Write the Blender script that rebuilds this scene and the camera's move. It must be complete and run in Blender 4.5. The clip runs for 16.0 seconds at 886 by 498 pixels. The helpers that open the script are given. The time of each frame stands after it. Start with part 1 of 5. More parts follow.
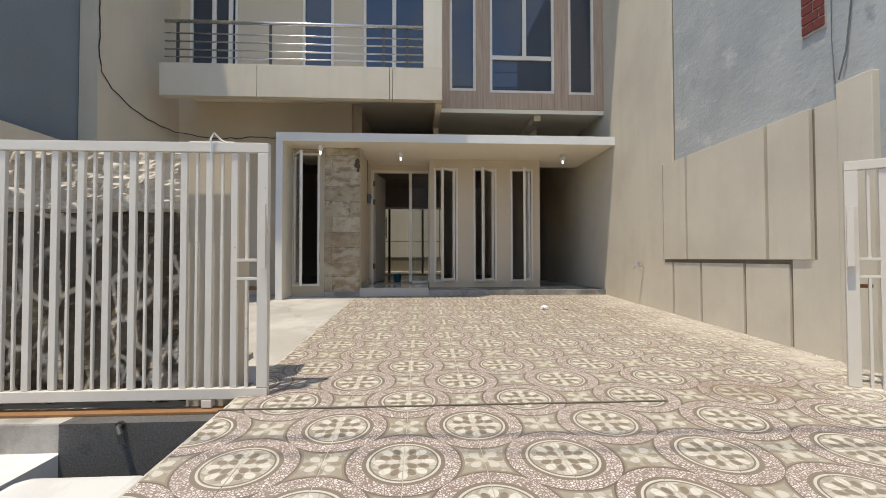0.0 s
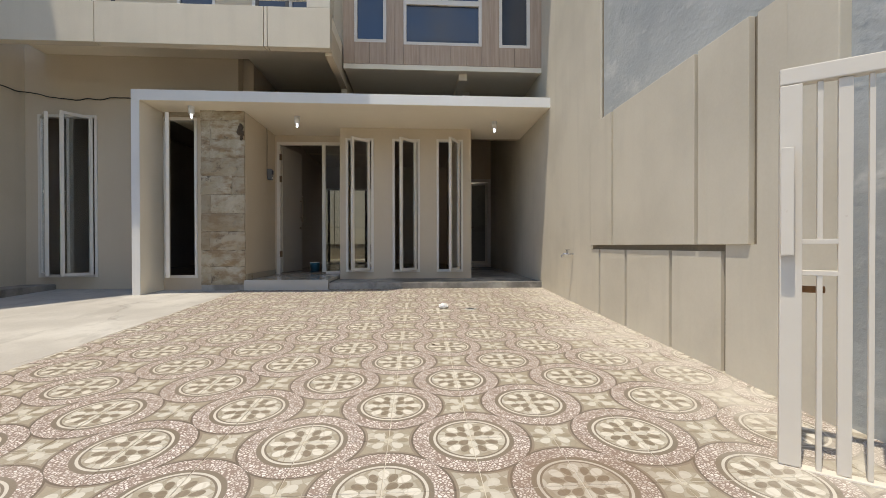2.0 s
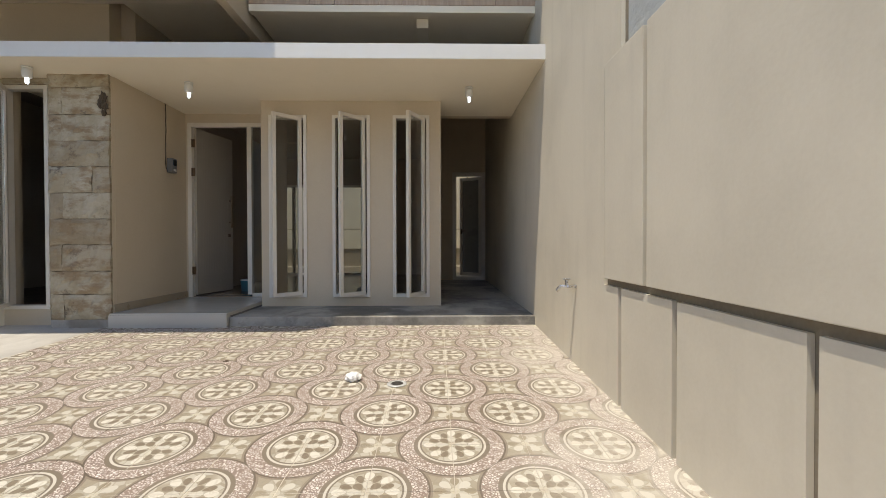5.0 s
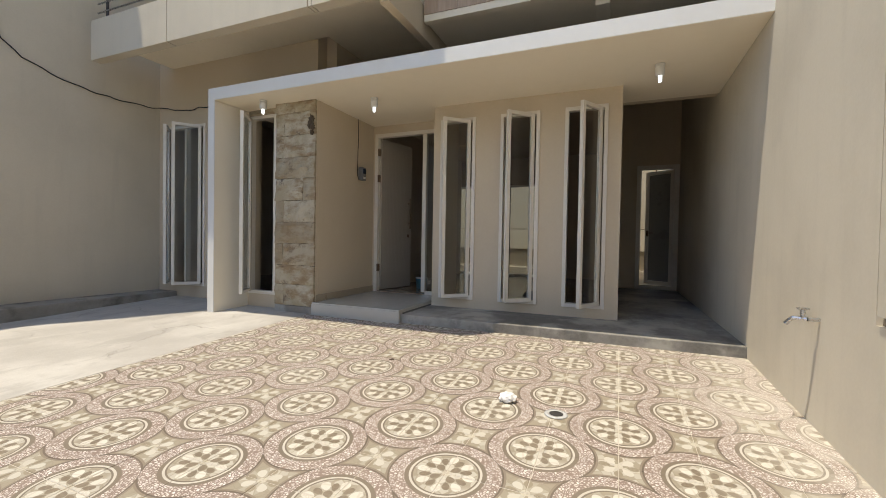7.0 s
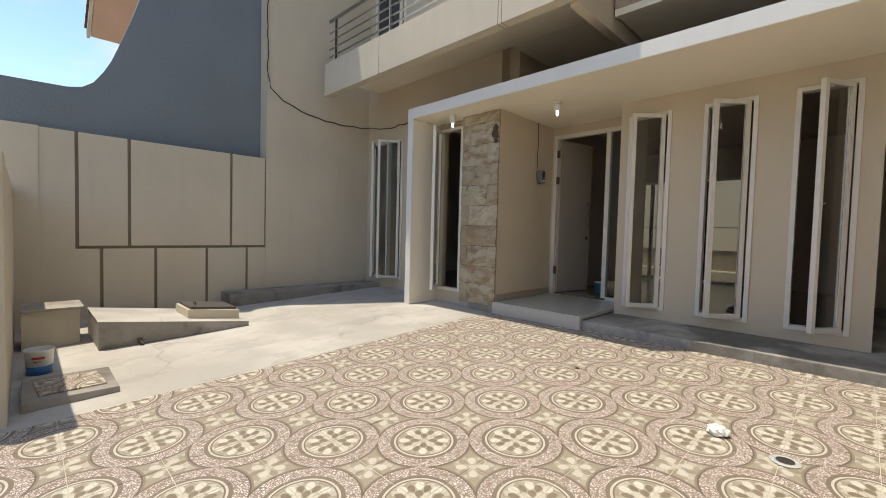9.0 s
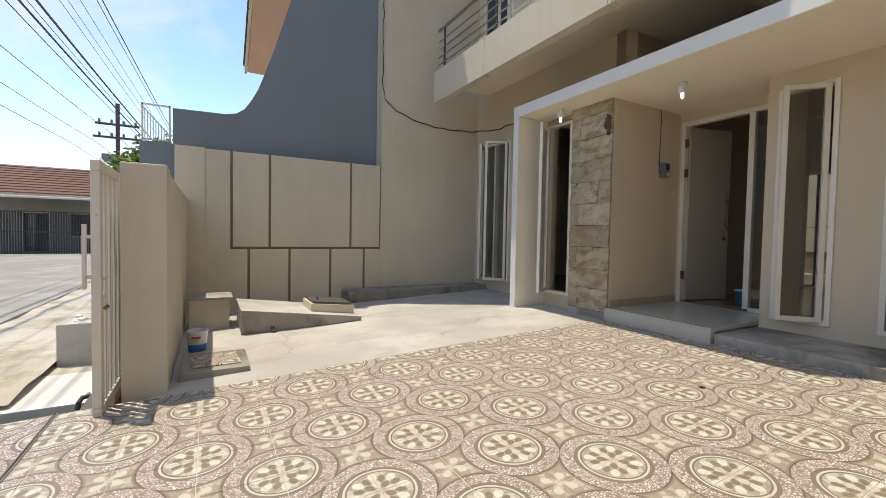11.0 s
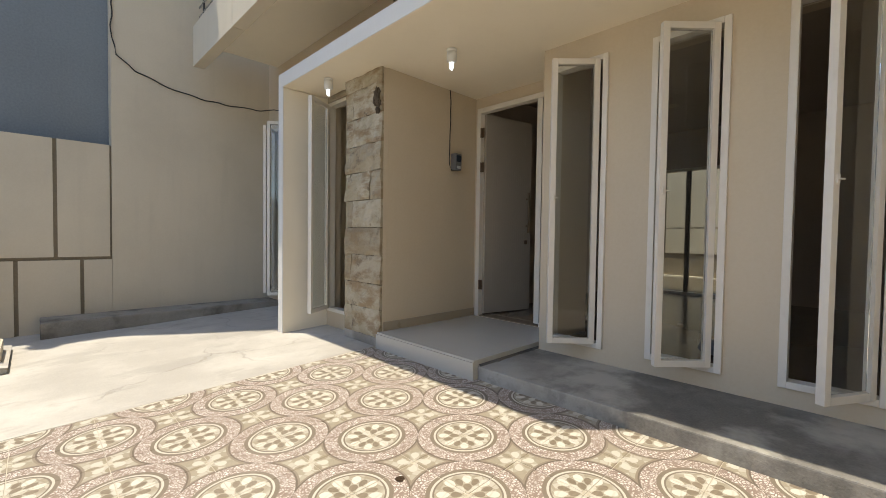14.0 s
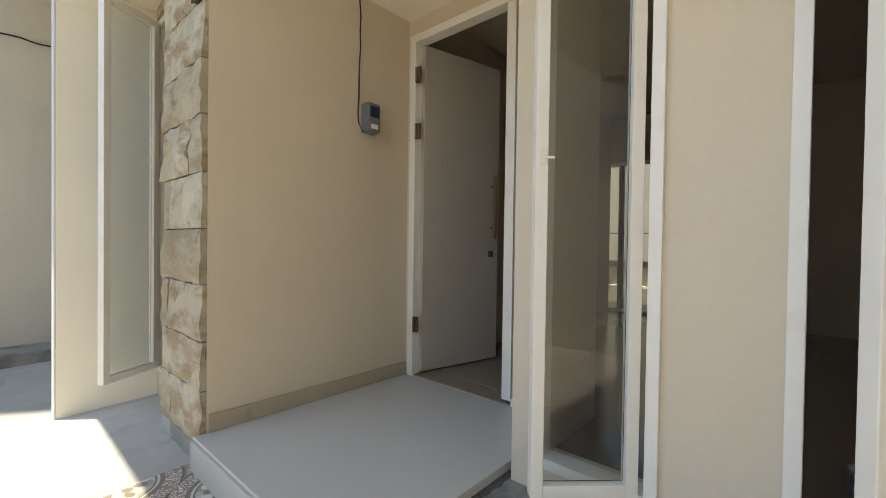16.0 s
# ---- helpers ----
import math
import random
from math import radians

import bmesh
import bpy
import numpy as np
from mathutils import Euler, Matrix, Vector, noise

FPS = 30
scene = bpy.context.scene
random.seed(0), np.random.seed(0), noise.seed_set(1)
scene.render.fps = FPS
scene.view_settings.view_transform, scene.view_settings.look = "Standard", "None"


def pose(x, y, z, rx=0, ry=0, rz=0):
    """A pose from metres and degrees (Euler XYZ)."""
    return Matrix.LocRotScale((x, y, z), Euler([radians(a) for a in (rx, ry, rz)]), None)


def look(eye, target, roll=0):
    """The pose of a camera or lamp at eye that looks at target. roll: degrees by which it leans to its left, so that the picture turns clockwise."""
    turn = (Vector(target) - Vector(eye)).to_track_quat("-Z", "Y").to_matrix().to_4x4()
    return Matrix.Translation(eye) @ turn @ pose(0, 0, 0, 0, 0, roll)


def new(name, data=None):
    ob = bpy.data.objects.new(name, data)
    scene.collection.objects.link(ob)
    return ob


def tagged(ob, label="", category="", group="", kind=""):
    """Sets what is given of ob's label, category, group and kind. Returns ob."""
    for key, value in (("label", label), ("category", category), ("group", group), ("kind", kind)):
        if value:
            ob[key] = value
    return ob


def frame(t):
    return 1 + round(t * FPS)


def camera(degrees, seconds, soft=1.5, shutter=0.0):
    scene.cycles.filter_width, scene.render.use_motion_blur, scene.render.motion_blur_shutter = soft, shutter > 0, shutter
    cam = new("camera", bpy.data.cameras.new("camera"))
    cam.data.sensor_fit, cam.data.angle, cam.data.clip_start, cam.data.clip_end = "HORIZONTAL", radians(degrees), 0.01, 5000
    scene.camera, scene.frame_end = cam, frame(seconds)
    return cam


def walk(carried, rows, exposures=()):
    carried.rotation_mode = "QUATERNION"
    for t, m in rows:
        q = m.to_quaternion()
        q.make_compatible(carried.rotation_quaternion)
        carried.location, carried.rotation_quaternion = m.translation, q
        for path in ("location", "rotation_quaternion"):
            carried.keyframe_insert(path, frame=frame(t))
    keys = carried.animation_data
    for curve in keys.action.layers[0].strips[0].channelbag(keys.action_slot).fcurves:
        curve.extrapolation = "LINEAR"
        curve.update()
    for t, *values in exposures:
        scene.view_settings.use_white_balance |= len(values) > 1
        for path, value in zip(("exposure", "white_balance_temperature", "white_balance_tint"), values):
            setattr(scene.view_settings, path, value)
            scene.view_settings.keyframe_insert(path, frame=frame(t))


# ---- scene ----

# ---------------------------------------------------------------- camera
PATH = [
    (0, (0.497, 0.253, 0.615), (0.605, 2.25, 0.66), -0.1),
    (0.5, (0.86, 0.551, 0.573), (0.991, 2.547, 0.575), 0.2),
    (1, (1.203, 0.816, 0.564), (1.338, 2.811, 0.564), 0.1),
    (1.5, (1.531, 1.103, 0.569), (1.669, 3.098, 0.562), 0.0),
    (2, (1.852, 1.307, 0.594), (1.976, 3.303, 0.58), -0.1),
    (2.5, (2.146, 1.573, 0.579), (2.262, 3.569, 0.57), 0.0),
    (3, (2.423, 1.935, 0.592), (2.531, 3.932, 0.58), 0.0),
    (3.5, (2.6, 2.3, 0.643), (2.703, 4.297, 0.632), 0.2),
    (3.7, (2.626, 2.425, 0.67), (2.728, 4.423, 0.65), 0.0),
    (6, (2.666, 3.324, 0.841), (2.433, 5.31, 0.813), 0.4),
    (6.5, (2.687, 3.348, 0.849), (2.167, 5.28, 0.82), 0.8),
    (7, (2.692, 3.343, 0.861), (1.923, 5.189, 0.821), 1.0),
    (7.5, (2.665, 3.298, 0.886), (1.698, 5.047, 0.838), 1.2),
    (8, (2.642, 3.296, 0.868), (1.486, 4.927, 0.828), 1.4),
    (8.5, (2.623, 3.224, 0.916), (1.321, 4.74, 0.855), 1.3),
    (9, (2.608, 3.163, 0.957), (1.198, 4.578, 0.876), 1.5),
    (9.5, (2.617, 3.233, 0.916), (1.087, 4.52, 0.852), 1.5),
    (10, (2.64, 3.282, 0.882), (0.991, 4.412, 0.829), 1.4),
    (12.3, (2.65, 3.716, 0.948), (0.883, 4.651, 0.871), 0.9),
    (12.5, (2.675, 3.881, 0.91), (0.94, 4.874, 0.844), 1.0),
    (13, (2.699, 4.224, 0.94), (1.067, 5.378, 0.877), 0.8),
    (13.5, (2.606, 4.601, 0.946), (1.078, 5.889, 0.887), 0.9),
    (14, (2.488, 5.013, 0.974), (1.06, 6.412, 0.915), 0.8),
    (14.5, (2.33, 5.456, 0.949), (0.933, 6.886, 0.904), 0.6),
    (15, (2.102, 5.833, 0.972), (0.752, 7.308, 0.933), 0.6),
    (15.5, (1.842, 6.177, 0.99), (0.503, 7.662, 0.962), 0.7),
    (16, (1.528, 6.513, 0.999), (0.191, 8.0, 0.969), 0.8),
]
cam = camera(93.3, 16.0, 0.6)
walk(cam, [(t, look(e, g, r)) for t, e, g, r in PATH],
     [(0, 0.67, 6880, 10), (3.5, 0.70, 6850, 10), (7, 0.83, 7000, 10), (10, 0.75, 7050, 10), (13, 0.80, 7000, 10), (14, 1.05, 7100, 9), (15, 1.40, 7050, 8), (16, 1.76, 6900, 4)])

# ---------------------------------------------------------------- world, sun
SUN_WAY = Vector((0.20, 0.185, -1.0))
world = bpy.data.worlds.new("sky")
scene.world = world
world.use_nodes = True
wt = world.node_tree
sky = wt.nodes.new("ShaderNodeTexSky")
sky.dust_density, sky.ozone_density, sky.altitude = 0.05, 3.0, 1200
sky.sky_type, sky.sun_disc, sky.sun_elevation, sky.sun_rotation = "NISHITA", False, radians(74.8), radians(227)
clouds = wt.nodes.new("ShaderNodeTexNoise")
clouds.inputs["Scale"].default_value, clouds.inputs["Detail"].default_value = 3.2, 9.0
clouds.inputs["Roughness"].default_value, clouds.inputs["Distortion"].default_value = 0.58, 0.6
veil = wt.nodes.new("ShaderNodeValToRGB")
veil.color_ramp.elements[0].position, veil.color_ramp.elements[0].color = 0.43, (0, 0, 0, 1)
veil.color_ramp.elements[1].position, veil.color_ramp.elements[1].color = 0.70, (0.95, 0.95, 0.95, 1)
white = wt.nodes.new("ShaderNodeMix")
white.data_type = "RGBA"
white.inputs[7].default_value = (3.1, 3.2, 3.35, 1)
wt.links.new(clouds.outputs[0], veil.inputs[0])
wt.links.new(veil.outputs[0], white.inputs[0])
wt.links.new(sky.outputs[0], white.inputs[6])
bg = wt.nodes["Background"]
wt.links.new(white.outputs[2], bg.inputs[0])
bg.inputs[1].default_value = 0.182
sun = new("sun", bpy.data.lights.new("sun", "SUN"))
sun.data.energy, sun.data.angle, sun.data.color = 2.55, radians(0.6), (1.0, 0.935, 0.815)
sun.matrix_world = look((0, 0, 12), Vector((0, 0, 12)) + SUN_WAY)


# ---------------------------------------------------------------- materials
class Nodes:
    """Short hand for one node material."""

    def __init__(self, name, rough=0.6, metal=0.0, spec=0.5):
        self.mat = bpy.data.materials.new(name)
        self.mat.use_nodes = True
        self.t = self.mat.node_tree
        self.b = self.t.nodes["Principled BSDF"]
        self.b.inputs["Roughness"].default_value = rough
        self.b.inputs["Metallic"].default_value = metal
        self.b.inputs["Specular IOR Level"].default_value = spec
        self.geo = None

    def node(self, kind, **values):
        n = self.t.nodes.new(kind)
        for k, v in values.items():
            n.inputs[k.replace("_", " ")].default_value = v
        return n

    def link(self, a, b):
        self.t.links.new(a, b)

    def place(self):
        if self.geo is None:
            self.geo = self.node("ShaderNodeNewGeometry")
        return self.geo.outputs["Position"]

    def stretch(self, vec, scale):
        m = self.node("ShaderNodeMapping")
        m.inputs["Scale"].default_value = scale
        self.link(vec, m.inputs["Vector"])
        return m.outputs[0]

    def noise(self, scale, detail=4.0, rough=0.55, vec=None, out="Fac"):
        n = self.node("ShaderNodeTexNoise", Scale=scale, Detail=detail, Roughness=rough)
        self.link(vec or self.place(), n.inputs["Vector"])
        return n.outputs[out]

    def math(self, op, a, b=0.0, c=0.0, clamp=False):
        n = self.t.nodes.new("ShaderNodeMath")
        n.operation, n.use_clamp = op, clamp
        for i, v in enumerate((a, b, c)):
            if isinstance(v, (int, float)):
                n.inputs[i].default_value = v
            else:
                self.link(v, n.inputs[i])
        return n.outputs[0]

    def step(self, v, lo, hi):
        n = self.t.nodes.new("ShaderNodeMapRange")
        n.interpolation_type = "SMOOTHSTEP"
        self.link(v, n.inputs[0])
        n.inputs[1].default_value, n.inputs[2].default_value = lo, hi
        return n.outputs[0]

    def mix(self, fac, a, b):
        n = self.t.nodes.new("ShaderNodeMix")
        n.data_type = "RGBA"
        for i, v in ((0, fac), (6, a), (7, b)):
            if isinstance(v, (int, float)):
                n.inputs[i].default_value = v
            elif isinstance(v, tuple):
                n.inputs[i].default_value = (*v, 1)
            else:
                self.link(v, n.inputs[i])
        return n.outputs[2]

    def color(self, out):
        self.link(out, self.b.inputs["Base Color"])

    def rough(self, out):
        self.link(out, self.b.inputs["Roughness"])

    def bump(self, height, strength=0.2, distance=0.01):
        n = self.node("ShaderNodeBump", Strength=strength, Distance=distance)
        self.link(height, n.inputs["Height"])
        self.link(n.outputs[0], self.b.inputs["Normal"])


def paint(name, base, dirt, rough=0.75, grain=60.0, amount=0.5, bump=0.12):
    """Painted plaster: cloudy tone, fine roller grain, faint stains that run down."""
    m = Nodes(name, rough)
    cloud = m.step(m.noise(1.1, 5), 0.35, 0.75)
    runs = m.step(m.noise(2.2, 5, vec=m.stretch(m.place(), (3.5, 3.5, 0.35))), 0.48, 0.8)
    fine = m.noise(grain, 3)
    c = m.mix(m.math("MULTIPLY", cloud, amount), base, dirt)
    c = m.mix(m.math("MULTIPLY", runs, amount * 0.55), c, dirt)
    c = m.mix(m.math("MULTIPLY", fine, 0.10), c, (1.0, 0.98, 0.92))
    m.color(c)
    m.bump(m.math("ADD", fine, m.math("MULTIPLY", m.noise(7.0, 3), 1.6)), bump, 0.004)
    return m.mat


BEIGE = paint("beige_wall_paint", (0.605, 0.53, 0.405), (0.50, 0.44, 0.335), amount=0.7)
TAUPE = paint("taupe_wall_paint", (0.612, 0.512, 0.368), (0.555, 0.458, 0.322))
CREAM = paint("cream_wall_paint", (0.63, 0.57, 0.455), (0.50, 0.45, 0.355), amount=0.75)
WHITE = paint("white_paint", (0.78, 0.77, 0.74), (0.68, 0.66, 0.61), 0.6, 90, 0.4, 0.06)
SOFFIT = paint("soffit_paint", (0.88, 0.795, 0.64), (0.78, 0.70, 0.55), 0.8, 70, 0.4, 0.06)
GROOVE = paint("brown_groove_paint", (0.21, 0.165, 0.105), (0.15, 0.12, 0.08), 0.8)
GREYWALL = paint("grey_wall_paint", (0.155, 0.185, 0.215), (0.13, 0.155, 0.18), 0.75, 50, 0.6)
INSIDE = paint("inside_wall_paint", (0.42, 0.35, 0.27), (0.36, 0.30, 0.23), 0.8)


def raw_plaster():
    m = Nodes("blue_grey_raw_plaster", 0.85)
    big = m.noise(0.9, 6, 0.6)
    swirl = m.noise(2.6, 7, 0.65, m.stretch(m.place(), (1, 1.0, 1.7)))
    c = m.mix(m.step(big, 0.35, 0.7), (0.33, 0.35, 0.355), (0.45, 0.465, 0.455))
    c = m.mix(m.step(swirl, 0.55, 0.72), c, (0.54, 0.545, 0.52))
    c = m.mix(m.step(m.noise(1.7, 6, 0.7), 0.60, 0.72), c, (0.265, 0.29, 0.30))
    m.color(c)
    m.bump(m.math("ADD", swirl, m.math("MULTIPLY", m.noise(25, 5), 0.4)), 0.5, 0.02)
    return m.mat


RAWPLASTER = raw_plaster()


def cement(name, light, dark, rough=0.85, crack=0.0, stain=None):
    m = Nodes(name, rough)
    a = m.noise(0.8, 6, 0.6)
    b = m.noise(5.5, 6, 0.65)
    f = m.noise(90, 3)
    c = m.mix(m.step(a, 0.38, 0.66), dark, light)
    c = m.mix(m.math("MULTIPLY", m.step(b, 0.5, 0.75), 0.55), c, dark)
    c = m.mix(m.math("MULTIPLY", f, 0.16), c, (0.9, 0.86, 0.78))
    h = m.math("ADD", m.math("MULTIPLY", b, 0.8), m.math("MULTIPLY", f, 0.25))
    sw = m.noise(3.2, 7, 0.62, m.stretch(m.place(), (1.0, 0.45, 1.0)))
    c = m.mix(m.math("MULTIPLY", m.step(sw, 0.52, 0.60), 0.32), c, tuple(x * 0.8 for x in dark))
    h = m.math("ADD", h, m.math("MULTIPLY", sw, 1.2))
    if stain:
        c = m.mix(m.math("MULTIPLY", m.step(m.noise(1.9, 5, 0.6), 0.50, 0.66), 0.8), c, stain)
    if crack:
        v = m.node("ShaderNodeTexVoronoi", Scale=crack)
        v.feature = "DISTANCE_TO_EDGE"
        w = m.node("ShaderNodeVectorMath")
        w.operation = "ADD"
        m.link(m.place(), w.inputs[0])
        warp = m.node("ShaderNodeVectorMath")
        warp.operation = "SCALE"
        warp.inputs["Scale"].default_value = 0.42
        m.link(m.noise(2.2, 5, out="Color"), warp.inputs[0])
        m.link(warp.outputs[0], w.inputs[1])
        m.link(w.outputs[0], v.inputs["Vector"])
        line = m.math("MULTIPLY", m.math("SUBTRACT", 1.0, m.step(v.outputs["Distance"], 0.004, 0.011)),
                      m.step(m.noise(0.9, 2), 0.46, 0.56))
        c = m.mix(m.math("MULTIPLY", line, 0.25), c, (0.20, 0.18, 0.15))
        h = m.math("SUBTRACT", h, m.math("MULTIPLY", line, 1.0))
    c = m.mix(m.math("MULTIPLY", m.step(m.noise(26, 4, 0.7), 0.66, 0.72), 0.35), c, tuple(x * 0.6 for x in dark))
    m.color(c)
    m.bump(h, 0.45, 0.012)
    return m.mat


YARD = cement("pale_yard_cement", (0.51, 0.485, 0.44), (0.365, 0.34, 0.305), 0.85, 0.9)
# Far wall colour kept dark to hold the shade under the carport.
SHADYWALL = paint("far_wall_with_shade", (0.26, 0.245, 0.225), (0.17, 0.16, 0.15), 0.85)
PORCH = cement("grey_porch_cement", (0.36, 0.345, 0.31), (0.085, 0.08, 0.073), 0.6, 0.0, (0.46, 0.44, 0.39))
BLOCK = cement("grey_cast_cement", (0.50, 0.47, 0.42), (0.33, 0.30, 0.26), 0.9, 0.0, (0.235, 0.21, 0.175))
# Dirt and stains, with shade put into the dark tone as well.
DIRTYSHADED = cement("dirty_shaded_cement", (0.33, 0.305, 0.265), (0.19, 0.17, 0.145), 0.9, 0.0, (0.115, 0.10, 0.082))
# Cement darkened so that its colour carries the drain's shade.
SHADECEMENT = cement("shade_dark_cement", (0.06, 0.056, 0.052), (0.028, 0.026, 0.025), 0.8)
LIME = cement("limewashed_cement", (0.80, 0.78, 0.74), (0.58, 0.56, 0.52), 0.9)
SAND = cement("sandy_ground", (0.50, 0.45, 0.37), (0.38, 0.33, 0.25), 0.95, 0.0, (0.26, 0.25, 0.14))
ASPHALT = cement("worn_asphalt", (0.30, 0.275, 0.24), (0.22, 0.20, 0.175), 0.9)
GROUT = cement("tile_grout", (0.58, 0.53, 0.44), (0.45, 0.40, 0.33), 0.9)


def plain(name, col, rough=0.5, metal=0.0, vary=0.12, scale=14.0, bump=0.0):
    m = Nodes(name, rough, metal)
    n = m.noise(scale, 4)
    m.color(m.mix(m.math("MULTIPLY", n, vary * 2), col, tuple(x * 0.55 for x in col)))
    m.rough(m.math("ADD", m.math("MULTIPLY", m.noise(scale * 2.3, 3), 0.2), rough - 0.1))
    if bump:
        m.bump(n, bump, 0.004)
    return m.mat


def frame_white():
    m = Nodes("white_coated_metal", 0.38)
    n = m.noise(9.0, 5, 0.6)
    m.color(m.mix(m.math("MULTIPLY", m.step(n, 0.5, 0.8), 0.35), (0.77, 0.72, 0.635), (0.60, 0.545, 0.455)))
    m.rough(m.math("ADD", m.math("MULTIPLY", n, 0.25), 0.28))
    return m.mat


FRAME = frame_white()


def gate_white():
    m = Nodes("white_gate_paint", 0.4)
    n = m.noise(6.0, 5, 0.6)
    rust = m.math("MULTIPLY", m.step(m.noise(11.0, 6, 0.7), 0.66, 0.74), 0.7)
    c = m.mix(m.math("MULTIPLY", n, 0.4), (0.74, 0.685, 0.595), (0.58, 0.52, 0.43))
    m.color(m.mix(rust, c, (0.30, 0.14, 0.05)))
    m.bump(m.noise(45, 3), 0.1, 0.002)
    return m.mat


GATE = gate_white()


def glass_pane():
    m = Nodes("window_glass", 0.0)
    m.b.inputs["Transmission Weight"].default_value = 1.0
    m.b.inputs["IOR"].default_value = 1.45
    m.color(m.mix(m.noise(0.7, 2), (0.80, 0.83, 0.82), (0.86, 0.88, 0.87)))
    return m.mat


GLASS = glass_pane()
TINT = Nodes("dark_upper_glass", 0.02)
TINT.b.inputs["Specular IOR Level"].default_value = 0.9
TINT.color(TINT.mix(TINT.noise(0.8, 2), (0.02, 0.028, 0.045), (0.035, 0.05, 0.075)))
TINT = TINT.mat
STEEL = plain("brushed_steel", (0.62, 0.61, 0.60), 0.28, 1.0, 0.05, 40)
POLE = plain("dark_wood_pole", (0.075, 0.045, 0.06), 0.8)
DARKSTEEL = plain("dark_painted_steel", (0.045, 0.042, 0.04), 0.5)
RUST = plain("rusty_steel", (0.36, 0.18, 0.07), 0.85, 0.0, 0.5, 18, 0.4)
BRONZE = plain("bronze_hinge", (0.20, 0.14, 0.09), 0.4, 0.7)
BLACK = plain("black_cable", (0.018, 0.017, 0.016), 0.55)
METER = plain("grey_meter_plastic", (0.16, 0.165, 0.17), 0.35)
LIDSTEEL = plain("worn_grey_lid", (0.085, 0.078, 0.07), 0.6, 0.0, 0.3, 12, 0.2)
TRACK = plain("worn_track_steel", (0.15, 0.125, 0.10), 0.5, 0.0, 0.4, 12)
METERLIGHT = plain("clear_meter_plastic", (0.55, 0.55, 0.53), 0.25)
BULBCAP = plain("white_lamp_plastic", (0.78, 0.77, 0.73), 0.35)
PLASTICW = plain("white_plastic", (0.78, 0.78, 0.76), 0.35)
BLUE = plain("blue_plastic", (0.03, 0.16, 0.42), 0.35)
RED = plain("red_print", (0.50, 0.06, 0.04), 0.5)
TEAL = plain("teal_plastic", (0.06, 0.22, 0.30), 0.4)
LEAFBROWN = plain("dry_leaf", (0.085, 0.05, 0.025), 0.8)
DOORPAINT = plain("door_paint", (0.45, 0.40, 0.33), 0.5, 0.0, 0.1, 6)
LANDING = plain("pale_polished_tile", (0.52, 0.50, 0.45), 0.13, 0.0, 0.06, 3.0)
SKIRT = plain("skirting_tile", (0.42, 0.345, 0.245), 0.3, 0.0, 0.08, 5.0)
INFLOOR = plain("brown_floor_tile", (0.24, 0.19, 0.14), 0.17, 0.0, 0.06, 1.2)
SALMON = plain("salmon_soffit", (0.72, 0.47, 0.35), 0.8, 0.0, 0.2, 3.0)
ROOFTILE = plain("clay_roof_tile", (0.175, 0.082, 0.055), 0.85, 0.0, 0.35, 5.0)
JOINTSHADE = plain("brown_joint_shade", (0.20, 0.155, 0.10), 0.9, 0.0, 0.3, 20)
BARK = plain("bark", (0.12, 0.09, 0.06), 0.9, 0.0, 0.3, 20, 0.5)
PAPER = plain("crumpled_paper", (0.80, 0.79, 0.77), 0.8, 0.0, 0.08, 30, 0.4)


# Tile darkened to look like a court floor out of the sun.
COURTTILE = plain("shade_dark_court_tile", (0.11, 0.09, 0.065), 0.35, 0.0, 0.15, 4.0)
SMOKED = plain("smoked_door_glass", (0.34, 0.335, 0.30), 0.3, 0.0, 0.2, 2.0)


def glow_bulb():
    m = Nodes("lamp_tube", 0.3)
    m.color(m.mix(m.noise(5, 1), (0.9, 0.92, 0.95), (0.85, 0.88, 0.92)))
    m.b.inputs["Emission Color"].default_value = (0.85, 0.92, 1.0, 1)
    m.b.inputs["Emission Strength"].default_value = 1.1
    return m.mat


BULB = glow_bulb()


def leaf_mat():
    m = Nodes("leaf_green", 0.55)
    g = m.place()
    r = m.geo.outputs["Random Per Island"]
    m.color(m.mix(r, (0.055, 0.13, 0.018), (0.24, 0.33, 0.05)))
    return m.mat


LEAF = leaf_mat()


def stone_mat():
    m = Nodes("andesite_cladding_stone", 0.85)
    info = m.node("ShaderNodeObjectInfo")
    w = m.node("ShaderNodeVectorMath")
    w.operation = "ADD"
    m.link(m.place(), w.inputs[0])
    s = m.node("ShaderNodeVectorMath")
    s.operation = "SCALE"
    s.inputs[0].default_value = (7.0, 3.0, 5.0)
    m.link(info.outputs["Random"], s.inputs["Scale"])
    m.link(s.outputs[0], w.inputs[1])
    v = w.outputs[0]
    a = m.noise(4.0, 7, 0.65, v)
    b = m.noise(5.0, 8, 0.68, m.stretch(v, (0.7, 0.7, 1.6)))
    c = m.mix(m.step(a, 0.35, 0.65), (0.40, 0.335, 0.225), (0.53, 0.475, 0.36))
    c = m.mix(m.math("MULTIPLY", m.step(b, 0.47, 0.62), 0.75), c, (0.27, 0.175, 0.09))
    c = m.mix(m.math("MULTIPLY", m.step(m.noise(6, 7, 0.7, v), 0.56, 0.68), 0.8), c, (0.12, 0.09, 0.065))
    tone = m.math("MULTIPLY", m.step(info.outputs["Random"], 0.4, 1.0), 0.6)
    c = m.mix(tone, c, (0.285, 0.215, 0.13))
    m.color(c)
    m.bump(m.math("ADD", b, m.math("MULTIPLY", m.noise(40, 5, 0.6, v), 0.4)), 0.7, 0.02)
    return m.mat


STONE = stone_mat()


